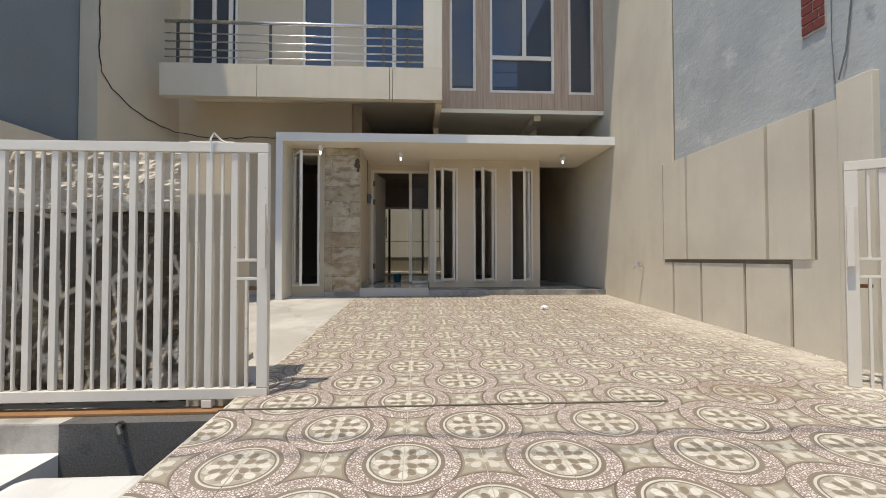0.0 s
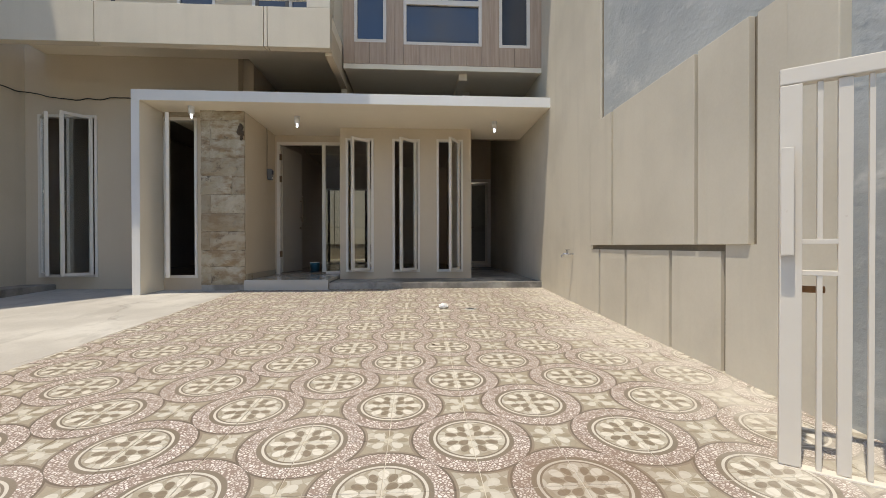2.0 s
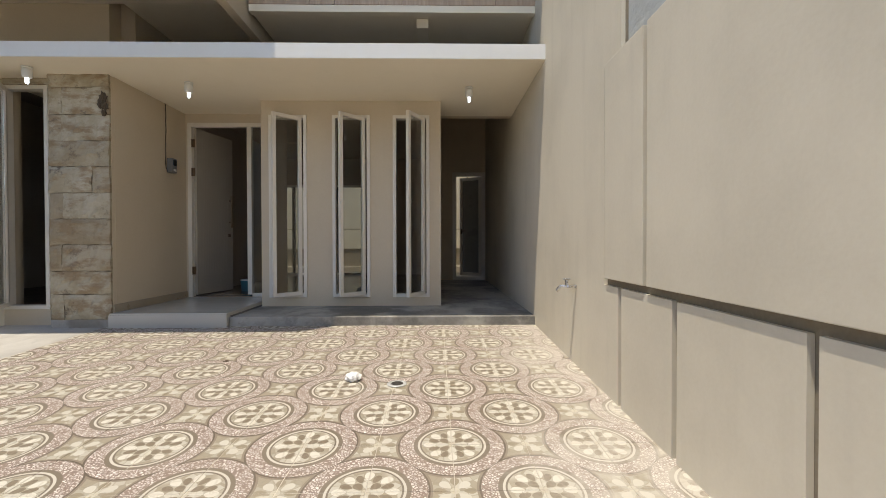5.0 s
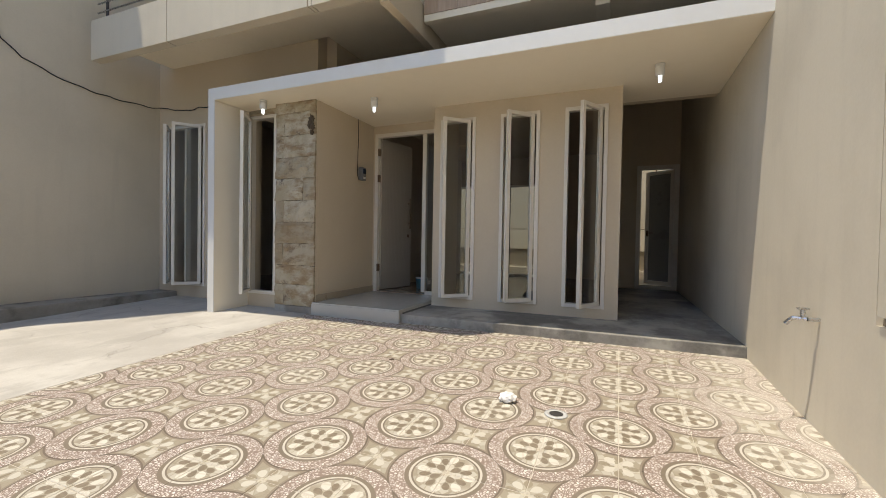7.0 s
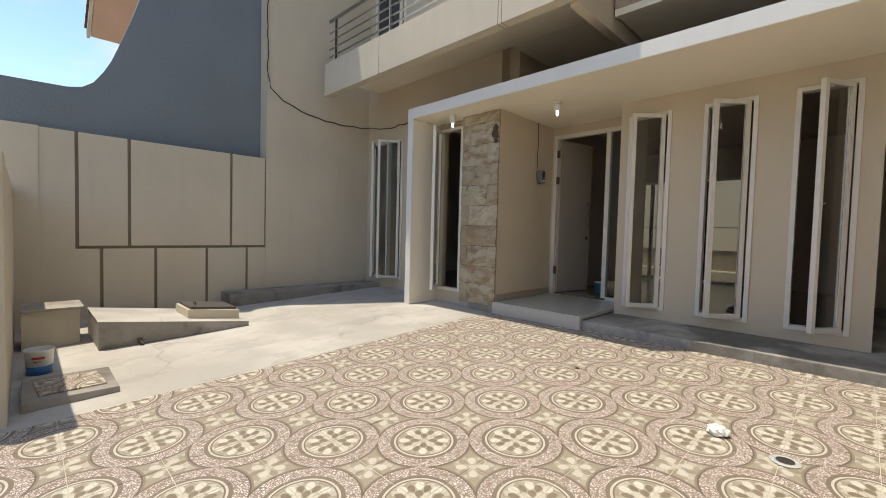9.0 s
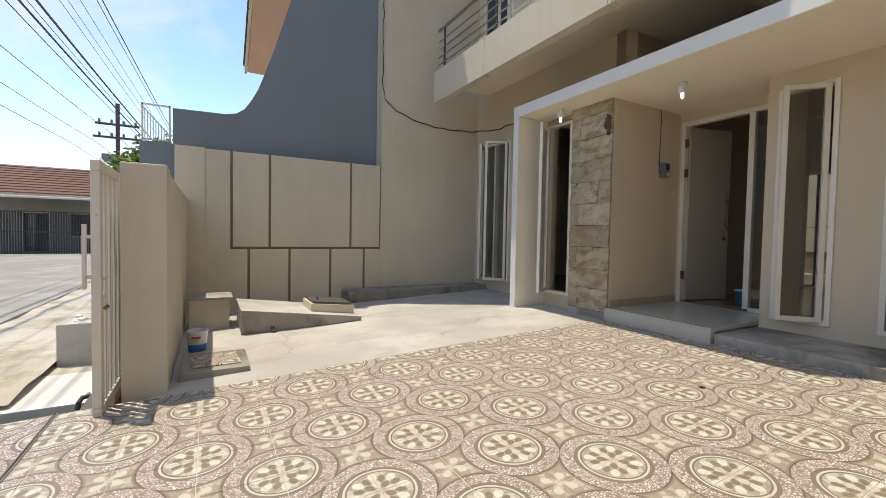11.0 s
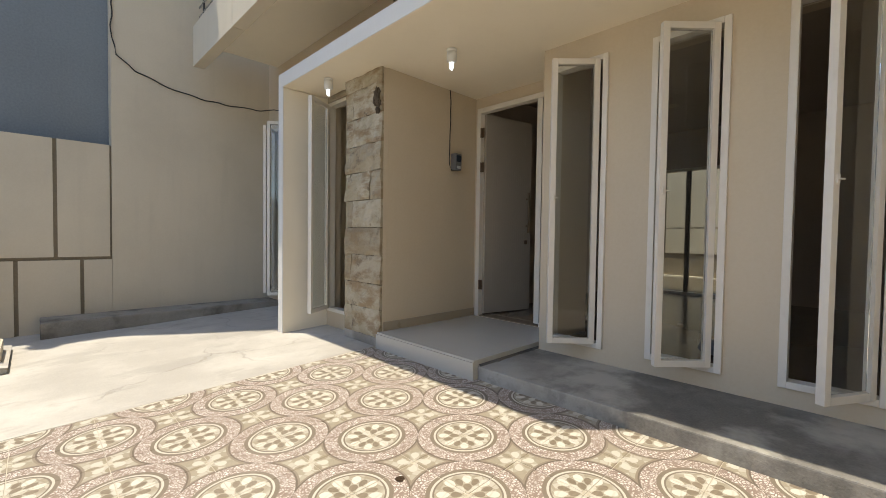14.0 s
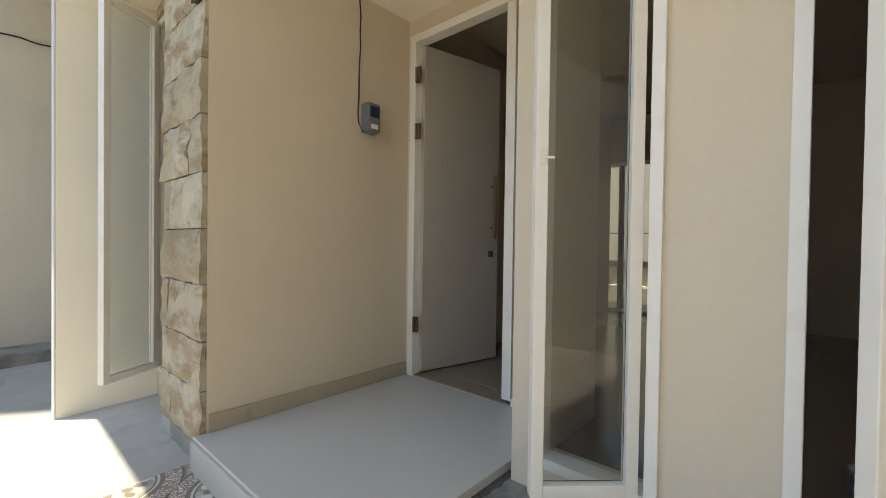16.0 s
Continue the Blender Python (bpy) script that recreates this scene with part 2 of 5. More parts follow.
def wood_board():
    m = Nodes("brown_wood_look_board", 0.6)
    info = m.node("ShaderNodeObjectInfo")
    v = m.stretch(m.place(), (14, 14, 0.9))
    g = m.noise(2.0, 6, 0.6, v)
    c = m.mix(m.step(g, 0.35, 0.7), (0.43, 0.31, 0.22), (0.55, 0.425, 0.315))
    c = m.mix(m.math("MULTIPLY", info.outputs["Random"], 0.35), c, (0.45, 0.345, 0.255))
    m.color(c)
    m.bump(g, 0.2, 0.004)
    return m.mat


BOARD = wood_board()


def rubble_mat():
    m = Nodes("rough_street_wall", 0.95)
    a = m.noise(3.0, 7, 0.7)
    v = m.node("ShaderNodeTexVoronoi", Scale=6.0)
    v.feature = "DISTANCE_TO_EDGE"
    m.link(m.stretch(m.place(), (1.0, 1.0, 0.6)), v.inputs["Vector"])
    line = m.math("SUBTRACT", 1.0, m.step(v.outputs["Distance"], 0.02, 0.09))
    line = m.math("MULTIPLY", line, m.step(m.noise(4.0, 4), 0.42, 0.55))
    c = m.mix(m.step(a, 0.4, 0.65), (0.08, 0.064, 0.044), (0.19, 0.155, 0.11))
    m.color(m.mix(line, c, (0.66, 0.60, 0.50)))
    m.bump(a, 1.0, 0.03)
    return m.mat


RUBBLE = rubble_mat()
CRUST = cement("broken_pale_render", (0.80, 0.75, 0.66), (0.50, 0.45, 0.38), 0.95)
BRICK = plain("red_brick", (0.19, 0.042, 0.035), 0.9, 0.0, 0.35, 30, 0.4)
MORTAR = plain("pale_mortar", (0.46, 0.41, 0.36), 0.95, 0.0, 0.2, 30)

S = 0.327            # side of a floor tile
H2 = S / 2


def tile_mat():
    """Cement look tile: quarter medallions at two corners, quarter stars at the other two, pebble mosaic between."""
    m = Nodes("patterned_floor_tile", 0.55, 0.0, 0.4)
    co = m.node("ShaderNodeTexCoord").outputs["Object"]
    sep = m.node("ShaderNodeSeparateXYZ")
    m.link(co, sep.inputs[0])
    x, y = m.math("DIVIDE", sep.outputs[0], S), m.math("DIVIDE", sep.outputs[1], S)
    sg = m.math("SIGN", m.math("ADD", x, y))
    qx, qy = m.math("SUBTRACT", 0.5, m.math("MULTIPLY", sg, x)), m.math("SUBTRACT", 0.5, m.math("MULTIPLY", sg, y))
    r = m.math("SQRT", m.math("ADD", m.math("MULTIPLY", qx, qx), m.math("MULTIPLY", qy, qy)))
    th = m.math("ARCTAN2", qy, qx)
    s2 = m.math("SIGN", m.math("SUBTRACT", x, y))
    px, py = m.math("SUBTRACT", 0.5, m.math("MULTIPLY", s2, x)), m.math("ADD", 0.5, m.math("MULTIPLY", s2, y))
    rs = m.math("SQRT", m.math("ADD", m.math("MULTIPLY", px, px), m.math("MULTIPLY", py, py)))
    ts = m.math("ARCTAN2", py, px)
    dark = (0.13, 0.10, 0.075)
    # pebble mosaic
    v = m.node("ShaderNodeTexVoronoi", Scale=80.0)
    v.feature = "DISTANCE_TO_EDGE"
    m.link(co, v.inputs["Vector"])
    vc = m.node("ShaderNodeTexVoronoi", Scale=80.0)
    m.link(co, vc.inputs["Vector"])
    sc = m.node("ShaderNodeSeparateXYZ")
    m.link(vc.outputs["Color"], sc.inputs[0])
    pebble = m.mix(sc.outputs[0], (0.50, 0.44, 0.395), (0.75, 0.70, 0.65))
    c = m.mix(m.step(v.outputs["Distance"], 0.08, 0.22), (0.25, 0.185, 0.15), pebble)

    def petals(c, rad, ang, n, rc, wd, sign, col, lim):
        q = m.math("DIVIDE", m.math("SUBTRACT", rad, rc), wd)
        w = m.math("SUBTRACT", m.math("MULTIPLY", m.math("COSINE", m.math("MULTIPLY", ang, n)), sign), m.math("MULTIPLY", q, q))
        return m.mix(m.step(w, lim - 0.08, lim + 0.08), c, col)

    # cut pieces: each a little lighter or darker, with thin joints
    pe = m.node("ShaderNodeTexVoronoi", Scale=25.0)
    pe.feature = "DISTANCE_TO_EDGE"
    pc = m.node("ShaderNodeTexVoronoi", Scale=25.0)
    m.link(co, pe.inputs["Vector"])
    m.link(co, pc.inputs["Vector"])
    ps = m.node("ShaderNodeSeparateXYZ")
    m.link(pc.outputs["Color"], ps.inputs[0])
    joint = m.math("SUBTRACT", 1.0, m.step(pe.outputs["Distance"], 0.02, 0.07))

    def pieces(c):
        c = m.mix(m.math("MULTIPLY", m.step(ps.outputs[0], 0.62, 0.66), 0.55), c, (0.27, 0.225, 0.155))
        c = m.mix(m.math("MULTIPLY", m.step(ps.outputs[1], 0.60, 0.64), 0.55), c, (0.55, 0.515, 0.44))
        return m.mix(m.math("MULTIPLY", joint, 0.6), c, (0.28, 0.24, 0.175))

    # star: concave diamond with a brown rim
    star = pieces(m.mix(0.0, (0.37, 0.335, 0.265), (0.37, 0.335, 0.265)))
    star = petals(star, rs, m.math("ADD", ts, math.pi / 4), 4.0, 0.15, 0.09, 1.0, (0.53, 0.495, 0.42), 0.15)
    star = petals(star, rs, ts, 4.0, 0.17, 0.09, 1.0, (0.28, 0.235, 0.165), 0.35)
    star = m.mix(m.step(rs, 0.06, 0.05), star, (0.50, 0.455, 0.36))
    c = m.mix(m.step(r, 0.700, 0.707), c, dark)
    c = m.mix(m.step(r, 0.724, 0.730), c, (0.24, 0.195, 0.145))
    c = m.mix(m.step(r, 0.752, 0.758), c, star)
    # medallion
    inner = pieces(m.mix(0.0, (0.385, 0.35, 0.28), (0.385, 0.35, 0.28)))
    inner = petals(inner, r, th, 8.0, 0.255, 0.085, -1.0, (0.19, 0.15, 0.105), 0.2)
    inner = petals(inner, r, th, 8.0, 0.30, 0.085, 1.0, (0.62, 0.58, 0.50), 0.05)
    inner = petals(inner, r, th, 4.0, 0.135, 0.075, -1.0, (0.20, 0.16, 0.112), 0.1)
    inner = petals(inner, r, th, 4.0, 0.13, 0.08, 1.0, (0.53, 0.495, 0.42), 0.05)
    inner = m.mix(m.step(r, 0.052, 0.045), inner, (0.48, 0.43, 0.34))
    inner = m.mix(m.math("MULTIPLY", joint, 0.22), inner, (0.30, 0.25, 0.18))
    disc = m.mix(m.step(r, 0.405, 0.410), inner, (0.17, 0.137, 0.10))
    disc = m.mix(m.step(r, 0.428, 0.433), disc, (0.55, 0.51, 0.44))
    disc = m.mix(m.step(r, 0.458, 0.463), disc, (0.185, 0.15, 0.11))
    c = m.mix(m.step(r, 0.518, 0.512), c, disc)
    info = m.node("ShaderNodeObjectInfo")
    c = m.mix(m.math("MULTIPLY", info.outputs["Random"], 0.10), c, (0.36, 0.29, 0.225))
    # cement dust trodden over the tiles, thickest beside the long wall
    p = m.node("ShaderNodeSeparateXYZ")
    m.link(m.place(), p.inputs[0])
    n1 = m.noise(1.0, 6, 0.6)
    edge = m.step(m.math("ADD", p.outputs[0], m.math("MULTIPLY", n1, 1.3)), 3.45, 4.35)
    film = m.math("MULTIPLY", m.step(n1, 0.48, 0.78), 0.16)
    dust = m.math("MULTIPLY", m.math("ADD", film, m.math("MULTIPLY", edge, 0.55)), m.step(m.noise(7, 5, 0.7), 0.25, 0.65))
    c = m.mix(dust, c, (0.60, 0.555, 0.485))
    c = m.mix(m.math("MULTIPLY", m.step(m.noise(2.3, 6, 0.65), 0.62, 0.74), 0.45), c, (0.20, 0.145, 0.10))
    # brown spill beside the gate track
    dx, dy = m.math("SUBTRACT", p.outputs[0], 2.45), m.math("MULTIPLY", m.math("SUBTRACT", p.outputs[1], 2.70), 2.2)
    spill = m.math("ADD", m.math("SQRT", m.math("ADD", m.math("MULTIPLY", dx, dx), m.math("MULTIPLY", dy, dy))), m.math("MULTIPLY", m.noise(7, 5, 0.65), 0.9))
    c = m.mix(m.math("MULTIPLY", m.step(spill, 0.95, 0.62), 0.38), c, (0.21, 0.135, 0.085))
    m.color(c)
    m.rough(m.math("ADD", m.math("MULTIPLY", m.noise(3, 4), 0.3), 0.38))
    m.bump(v.outputs["Distance"], 0.25, 0.003)
    return m.mat


TILE = tile_mat()

# ---------------------------------------------------------------- building helpers
def rise(y):
    """Height of the driveway and yard, which fall towards the street."""
    return 0.04 * (y - 7.2)


def put(bm, x0, x1, y0, y1, z0, z1, bevel=0.0):
    """A box, with chamfered edges if wanted."""
    b = bmesh.new()
    bmesh.ops.create_cube(b, size=1)
    for v in b.verts:
        v.co = ((x0 + x1) / 2 + v.co.x * (x1 - x0), (y0 + y1) / 2 + v.co.y * (y1 - y0), (z0 + z1) / 2 + v.co.z * (z1 - z0))
    if bevel:
        bmesh.ops.bevel(b, geom=b.edges[:], offset=bevel, segments=2, affect="EDGES", profile=0.6)
    me = bpy.data.meshes.new("t")
    b.to_mesh(me)
    b.free()
    bm.from_mesh(me)
    bpy.data.meshes.remove(me)
    return bm


def tube(bm, pts, r, n=8):
    """A round bar along a line of points."""
    pts = [Vector(p) for p in pts]
    rings = []
    for i, p in enumerate(pts):
        d = (pts[min(i + 1, len(pts) - 1)] - pts[max(i - 1, 0)]).normalized()
        a = d.orthogonal().normalized() if abs(d.z) > 0.9 else d.cross(Vector((0, 0, 1))).normalized()
        b = d.cross(a).normalized()
        rings.append([bm.verts.new(p + r * (math.cos(2 * math.pi * k / n) * a + math.sin(2 * math.pi * k / n) * b)) for k in range(n)])
    for q, w in zip(rings, rings[1:]):
        for k in range(n):
            bm.faces.new((q[k], q[(k + 1) % n], w[(k + 1) % n], w[k]))
    bm.faces.new(rings[0][::-1])
    bm.faces.new(rings[-1])
    return bm


def lathe(bm, profile, cx=0, cy=0, n=24):
    """A turned body from (radius, height) pairs."""
    rings = [[bm.verts.new((cx + r * math.cos(2 * math.pi * k / n), cy + r * math.sin(2 * math.pi * k / n), z)) for k in range(n)] for r, z in profile]
    for q, w in zip(rings, rings[1:]):
        for k in range(n):
            bm.faces.new((q[k], q[(k + 1) % n], w[(k + 1) % n], w[k]))
    bm.faces.new(rings[0][::-1])
    bm.faces.new(rings[-1])
    return bm


def prism(bm, outline, x0, x1):
    """A slab between two x planes with an outline of (y, z)."""
    a = [bm.verts.new((x0, y, z)) for y, z in outline]
    b = [bm.verts.new((x1, y, z)) for y, z in outline]
    n = len(outline)
    for k in range(n):
        bm.faces.new((a[k], a[(k + 1) % n], b[(k + 1) % n], b[k]))
    bm.faces.new(a[::-1])
    bm.faces.new(b)
    bmesh.ops.recalc_face_normals(bm, faces=bm.faces[:])
    return bm


def part(name, bm, material, parent=None, label="", smooth=False):
    me = bpy.data.meshes.new(name)
    bmesh.ops.recalc_face_normals(bm, faces=bm.faces[:])
    bm.to_mesh(me)
    bm.free()
    if smooth:
        for p in me.polygons:
            p.use_smooth = True
    me.materials.append(material)
    ob = new(name, me)
    if parent is not None:
        ob.parent = parent
    if label:
        tagged(ob, label)
    return ob


def thing(name, label, category, group="", kind="", at=None):
    ob = new(name)
    ob.empty_display_size = 0.1
    if at is not None:
        ob.matrix_world = at
    return tagged(ob, label, category, group, kind)


def setting(name, bm, material, label, category):
    return tagged(part(name, bm, material), label, category, "", "structure")


def box(x0, x1, y0, y1, z0, z1, bevel=0.0):
    return put(bmesh.new(), x0, x1, y0, y1, z0, z1, bevel)


def holed(u0, u1, v0, v1, d0, d1, holes, axis="y"):
    """A wall with openings cut right through it; u runs along it, v is height, d its thickness."""
    us = sorted({u0, u1, *[h[0] for h in holes], *[h[1] for h in holes]})
    vs = sorted({v0, v1, *[h[2] for h in holes], *[h[3] for h in holes]})
    solid = {}
    for i in range(len(us) - 1):
        for j in range(len(vs) - 1):
            u, v = (us[i] + us[i + 1]) / 2, (vs[j] + vs[j + 1]) / 2
            solid[i, j] = u0 < u < u1 and v0 < v < v1 and not any(h[0] < u < h[1] and h[2] < v < h[3] for h in holes)
    bm = bmesh.new()
    seen = {}

    def vert(u, v, d):
        key = (round(u, 5), round(v, 5), round(d, 5))
        if key not in seen:
            seen[key] = bm.verts.new((u, d, v) if axis == "y" else (d, u, v))
        return seen[key]

    for (i, j), s in solid.items():
        if not s:
            continue
        a, b, c, e = us[i], us[i + 1], vs[j], vs[j + 1]
        for d in (d0, d1):
            bm.faces.new([vert(a, c, d), vert(b, c, d), vert(b, e, d), vert(a, e, d)])
        for (k, l), (p, q) in (((i - 1, j), ((a, c), (a, e))), ((i + 1, j), ((b, c), (b, e))), ((i, j - 1), ((a, c), (b, c))), ((i, j + 1), ((a, e), (b, e)))):
            if not solid.get((k, l), False):
                bm.faces.new([vert(*p, d0), vert(*q, d0), vert(*q, d1), vert(*p, d1)])
    return bm


def wall(name, bm, material, label):
    return setting(name, bm, material, label, "wall")


# ---------------------------------------------------------------- ground
def ground_sheet():
    bm = bmesh.new()
    put(bm, -400, 400, -400, 400, -1.6, -1.2)
    return bm


setting("ground", ground_sheet(), SAND, "sandy bare ground around the houses and street", "ground")


def sloped(x0, x1, y0, y1, drop=0.0, depth=0.3, cols=1, rows=1, rough=0.0):
    bm = bmesh.new()
    g = {}
    for i in range(cols + 1):
        for j in range(rows + 1):
            x, y = x0 + (x1 - x0) * i / cols, y0 + (y1 - y0) * j / rows
            z = rise(y) - drop
            if rough:
                z += rough * noise.noise((x * 1.3, y * 1.3, 0.3))
            g[i, j] = bm.verts.new((x, y, z))
    for i in range(cols):
        for j in range(rows):
            bm.faces.new((g[i, j], g[i + 1, j], g[i + 1, j + 1], g[i, j + 1]))
    ring = [g[i, 0] for i in range(cols + 1)] + [g[cols, j] for j in range(1, rows + 1)] + [g[i, rows] for i in range(cols - 1, -1, -1)] + [g[0, j] for j in range(rows - 1, 0, -1)]
    low = [bm.verts.new((v.co.x, v.co.y, v.co.z - depth)) for v in ring]
    for k in range(len(ring)):
        bm.faces.new((ring[k], low[k], low[(k + 1) % len(ring)], ring[(k + 1) % len(ring)]))
    bm.faces.new(low)
    return bm


driveway = setting("floor_driveway", sloped(-0.56, 3.70, 0.93, 7.2, 0.0025, 0.35), GROUT, "driveway laid with patterned cement-look tiles", "driveway")
setting("floor_yard", sloped(-3.60, -0.56, 3.0, 7.6, 0.003, 0.3, 24, 34, 0.008), YARD, "pale cracked cement yard beside the tiled driveway", "yard")
setting("road", box(-120, 60, -6.5, 0.92, -0.9, -0.36), ASPHALT, "worn pale asphalt street", "road")


def verge():
    bm = bmesh.new()
    n, k = 40, 10
    g = {}
    for i in range(n + 1):
        for j in range(k + 1):
            x, y = -16 + (16 - 1.5) * i / n, 0.90 + 1.15 * j / k
            z = -0.38 + 0.05 * noise.noise((x * 1.1, y * 2.0, 4.0)) + 0.03 * noise.noise((x * 5, y * 5, 1.0))
            g[i, j] = bm.verts.new((x, y, z))
    for i in range(n):
        for j in range(k):
            bm.faces.new((g[i, j], g[i + 1, j], g[i + 1, j + 1], g[i, j + 1]))
    return bm


setting("ground_verge", verge(), SAND, "sandy roadside strip with tufts and litter", "ground")
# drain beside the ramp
# Floor and inner wall are near black: the shade is in the colour.
setting("drain_floor", box(-1.52, -0.57, 2.02, 2.62, -1.15, -0.85), SHADECEMENT, "roadside drain floor of cement with shade in its dark colour", "drain")
setting("drain_wall_inner", box(-1.42, -0.57, 2.60, 2.84, -1.1, -0.262), SHADECEMENT, "roadside drain wall of cement with shade in its dark colour", "drain")
setting("ground_cement", box(-16, -2.30, 1.2, 2.62, -1.1, -0.425), SAND, "dusty cement ground beside the drain", "ground")
setting("ground_apron", box(-2.30, -1.42, 1.2, 2.62, -1.1, -0.422), LIME, "pale cement apron beside the drain", "ground")
setting("ground_apron_edge", box(-1.42, -1.082, 1.2, 1.95, -1.1, -0.424), LIME, "pale cement ground at the drain mouth", "ground")
setting("drain_kerb", box(-16, -1.42, 2.62, 2.86, -1.1, -0.262, 0.012), BLOCK, "cast cement cover over the roadside drain", "kerb")
setting("drain_lip", box(-1.08, -0.57, 1.66, 2.02, -1.1, -0.240, 0.05), LIME, "white cement lip of the roadside drain", "kerb")

# porch
porch_slab = setting("porch_slab", box(0.632, 3.63, 7.18, 11.3, -0.3, 0.088, 0.008), PORCH, "rough grey cement porch step along the front", "porch")
smear = bmesh.new()
edge = []
for k in range(61):
    y = 7.19 + 0.82 * k / 60
    w = 0.010 + 0.022 * abs(noise.noise((y * 14, 1.0, 3.0))) + 0.010 * abs(noise.noise((y * 41, 2.0, 3.0)))
    edge.append([smear.verts.new(p) for p in ((0.631, y, 0.100), (0.636, y, 0.101 + 0.3 * (w - 0.02)), (0.636 + w, y, 0.0885), (0.636 + w, y, 0.080))])
for p, q in zip(edge, edge[1:]):
    for k in range(3):
        smear.faces.new((p[k], q[k], q[k + 1], p[k + 1]))
part("mortar_smear", smear, SHADECEMENT, porch_slab, "dark broken mortar along the landing")
landing = setting("porch_landing", box(-0.49, 0.63, 7.14, 8.40, -0.3, 0.135, 0.004), LANDING, "pale polished tiled landing before the front door", "porch")
setting("trim_skirting", box(-0.488, -0.476, 7.20, 8.395, 0.136, 0.215, 0.002), SKIRT, "tan tile skirting along the porch wall", "skirting")
setting("trim_landing", box(-0.49, 0.634, 7.128, 7.139, -0.05, 0.120, 0.002), LANDING, "pale tile riser of the landing", "step")

# ---------------------------------------------------------------- boundary walls
def facings(parent, axis_x, side, rows, material, label=""):
    """Proud render panels on a wall in a plane of x."""
    for y0, y1, z0, z1 in rows:
        a, b = sorted((axis_x, axis_x + side * 0.022))
        part("render_panel", box(a, b, y0, y1, z0, z1), material, parent, label)


right = wall("wall_right_boundary", box(3.652, 3.80, 2.96, 5.27, -0.8, 1.81), GROOVE, "beige boundary wall with recessed brown joints")
facings(right, 3.65, -1, [
    (2.96, 3.39, 0.60, 1.81), (2.96, 3.612, -0.5, 0.60), (3.648, 4.122, -0.5, 0.56), (4.158, 4.752, -0.5, 0.56), (4.788, 5.262, -0.5, 0.56)], CREAM)
for y0, y1 in ((3.43, 3.832), (3.868, 4.972), (5.008, 5.45)):
    part("raised_panel", box(3.612, 3.65, y0, y1, 0.60, 1.812, 0.004), CREAM, right)
part("pier", box(3.61, 3.802, 2.95, 3.20, -0.5, 1.92, 0.006), CREAM, right)
house_right = wall("wall_right_house", box(3.652, 3.95, 5.27, 16.1, -0.5, 6.4), GROOVE, "tall cream rendered side wall of the house")
facings(house_right, 3.65, -1, [(5.30, 15.85, -0.4, 0.56), (5.49, 15.85, 0.56, 1.815), (5.27, 15.85, 1.815, 6.4)], CREAM)

left = wall("wall_left_boundary", box(-3.72, -3.552, 2.96, 5.65, -0.8, 1.95), GROOVE, "beige boundary wall with recessed brown joints")
facings(left, -3.55, 1, [
    (3.28, 3.565, 0.665, 1.95), (3.28, 3.772, -0.6, 0.665), (3.598, 4.033, 0.70, 1.95), (4.067, 5.163, 0.70, 1.95), (5.197, 5.633, 0.70, 1.95),
    (3.806, 4.293, -0.6, 0.665), (4.327, 4.863, -0.6, 0.665), (4.897, 5.373, -0.6, 0.665), (5.407, 5.65, -0.6, 0.665)], BEIGE)
part("pier", box(-3.722, -3.515, 2.95, 3.28, -0.5, 1.96, 0.006), BEIGE, left)
wall("wall_left_house", box(-3.75, -3.528, 5.652, 16.1, -0.6, 8.3), BEIGE, "tall beige rendered side wall of the house")
front = wall("wall_street", put(box(-3.55, -0.90, 2.92, 3.09, -0.7, 1.30, 0.015), -0.90, -0.63, 2.84, 3.09, -0.7, 1.33, 0.012), BEIGE, "beige front boundary wall with end post")


def crusty(x0, x1, z0, z1, y, amp, nx, nz, seed):
    bm = bmesh.new()
    g = {}
    for i in range(nx + 1):
        for j in range(nz + 1):
            x, z = x0 + (x1 - x0) * i / nx, z0 + (z1 - z0) * j / nz
            rim = 1.0 if 0 < i < nx and 0 < j < nz else 0.2
            d = amp * rim * (0.6 + noise.fractal((x * 7, z * 7, seed), 0.9, 2.1, 4))
            g[i, j] = bm.verts.new((x, y - d, z + 0.03 * noise.noise((x * 6, 0, seed)) * (j == nz or j == 0)))
    for i in range(nx):
        for j in range(nz):
            bm.faces.new((g[i, j], g[i + 1, j], g[i + 1, j + 1], g[i, j + 1]))
    return bm


part("stone_facing", crusty(-3.55, -0.91, -0.25, 0.92, 2.915, 0.03, 90, 40, 2.0), RUBBLE, front, "rough dark brown unplastered stone face")
part("broken_render", crusty(-3.55, -0.95, 0.90, 1.27, 2.90, 0.07, 110, 26, 7.0), CRUST, front, "crumbling pale render along the wall top")

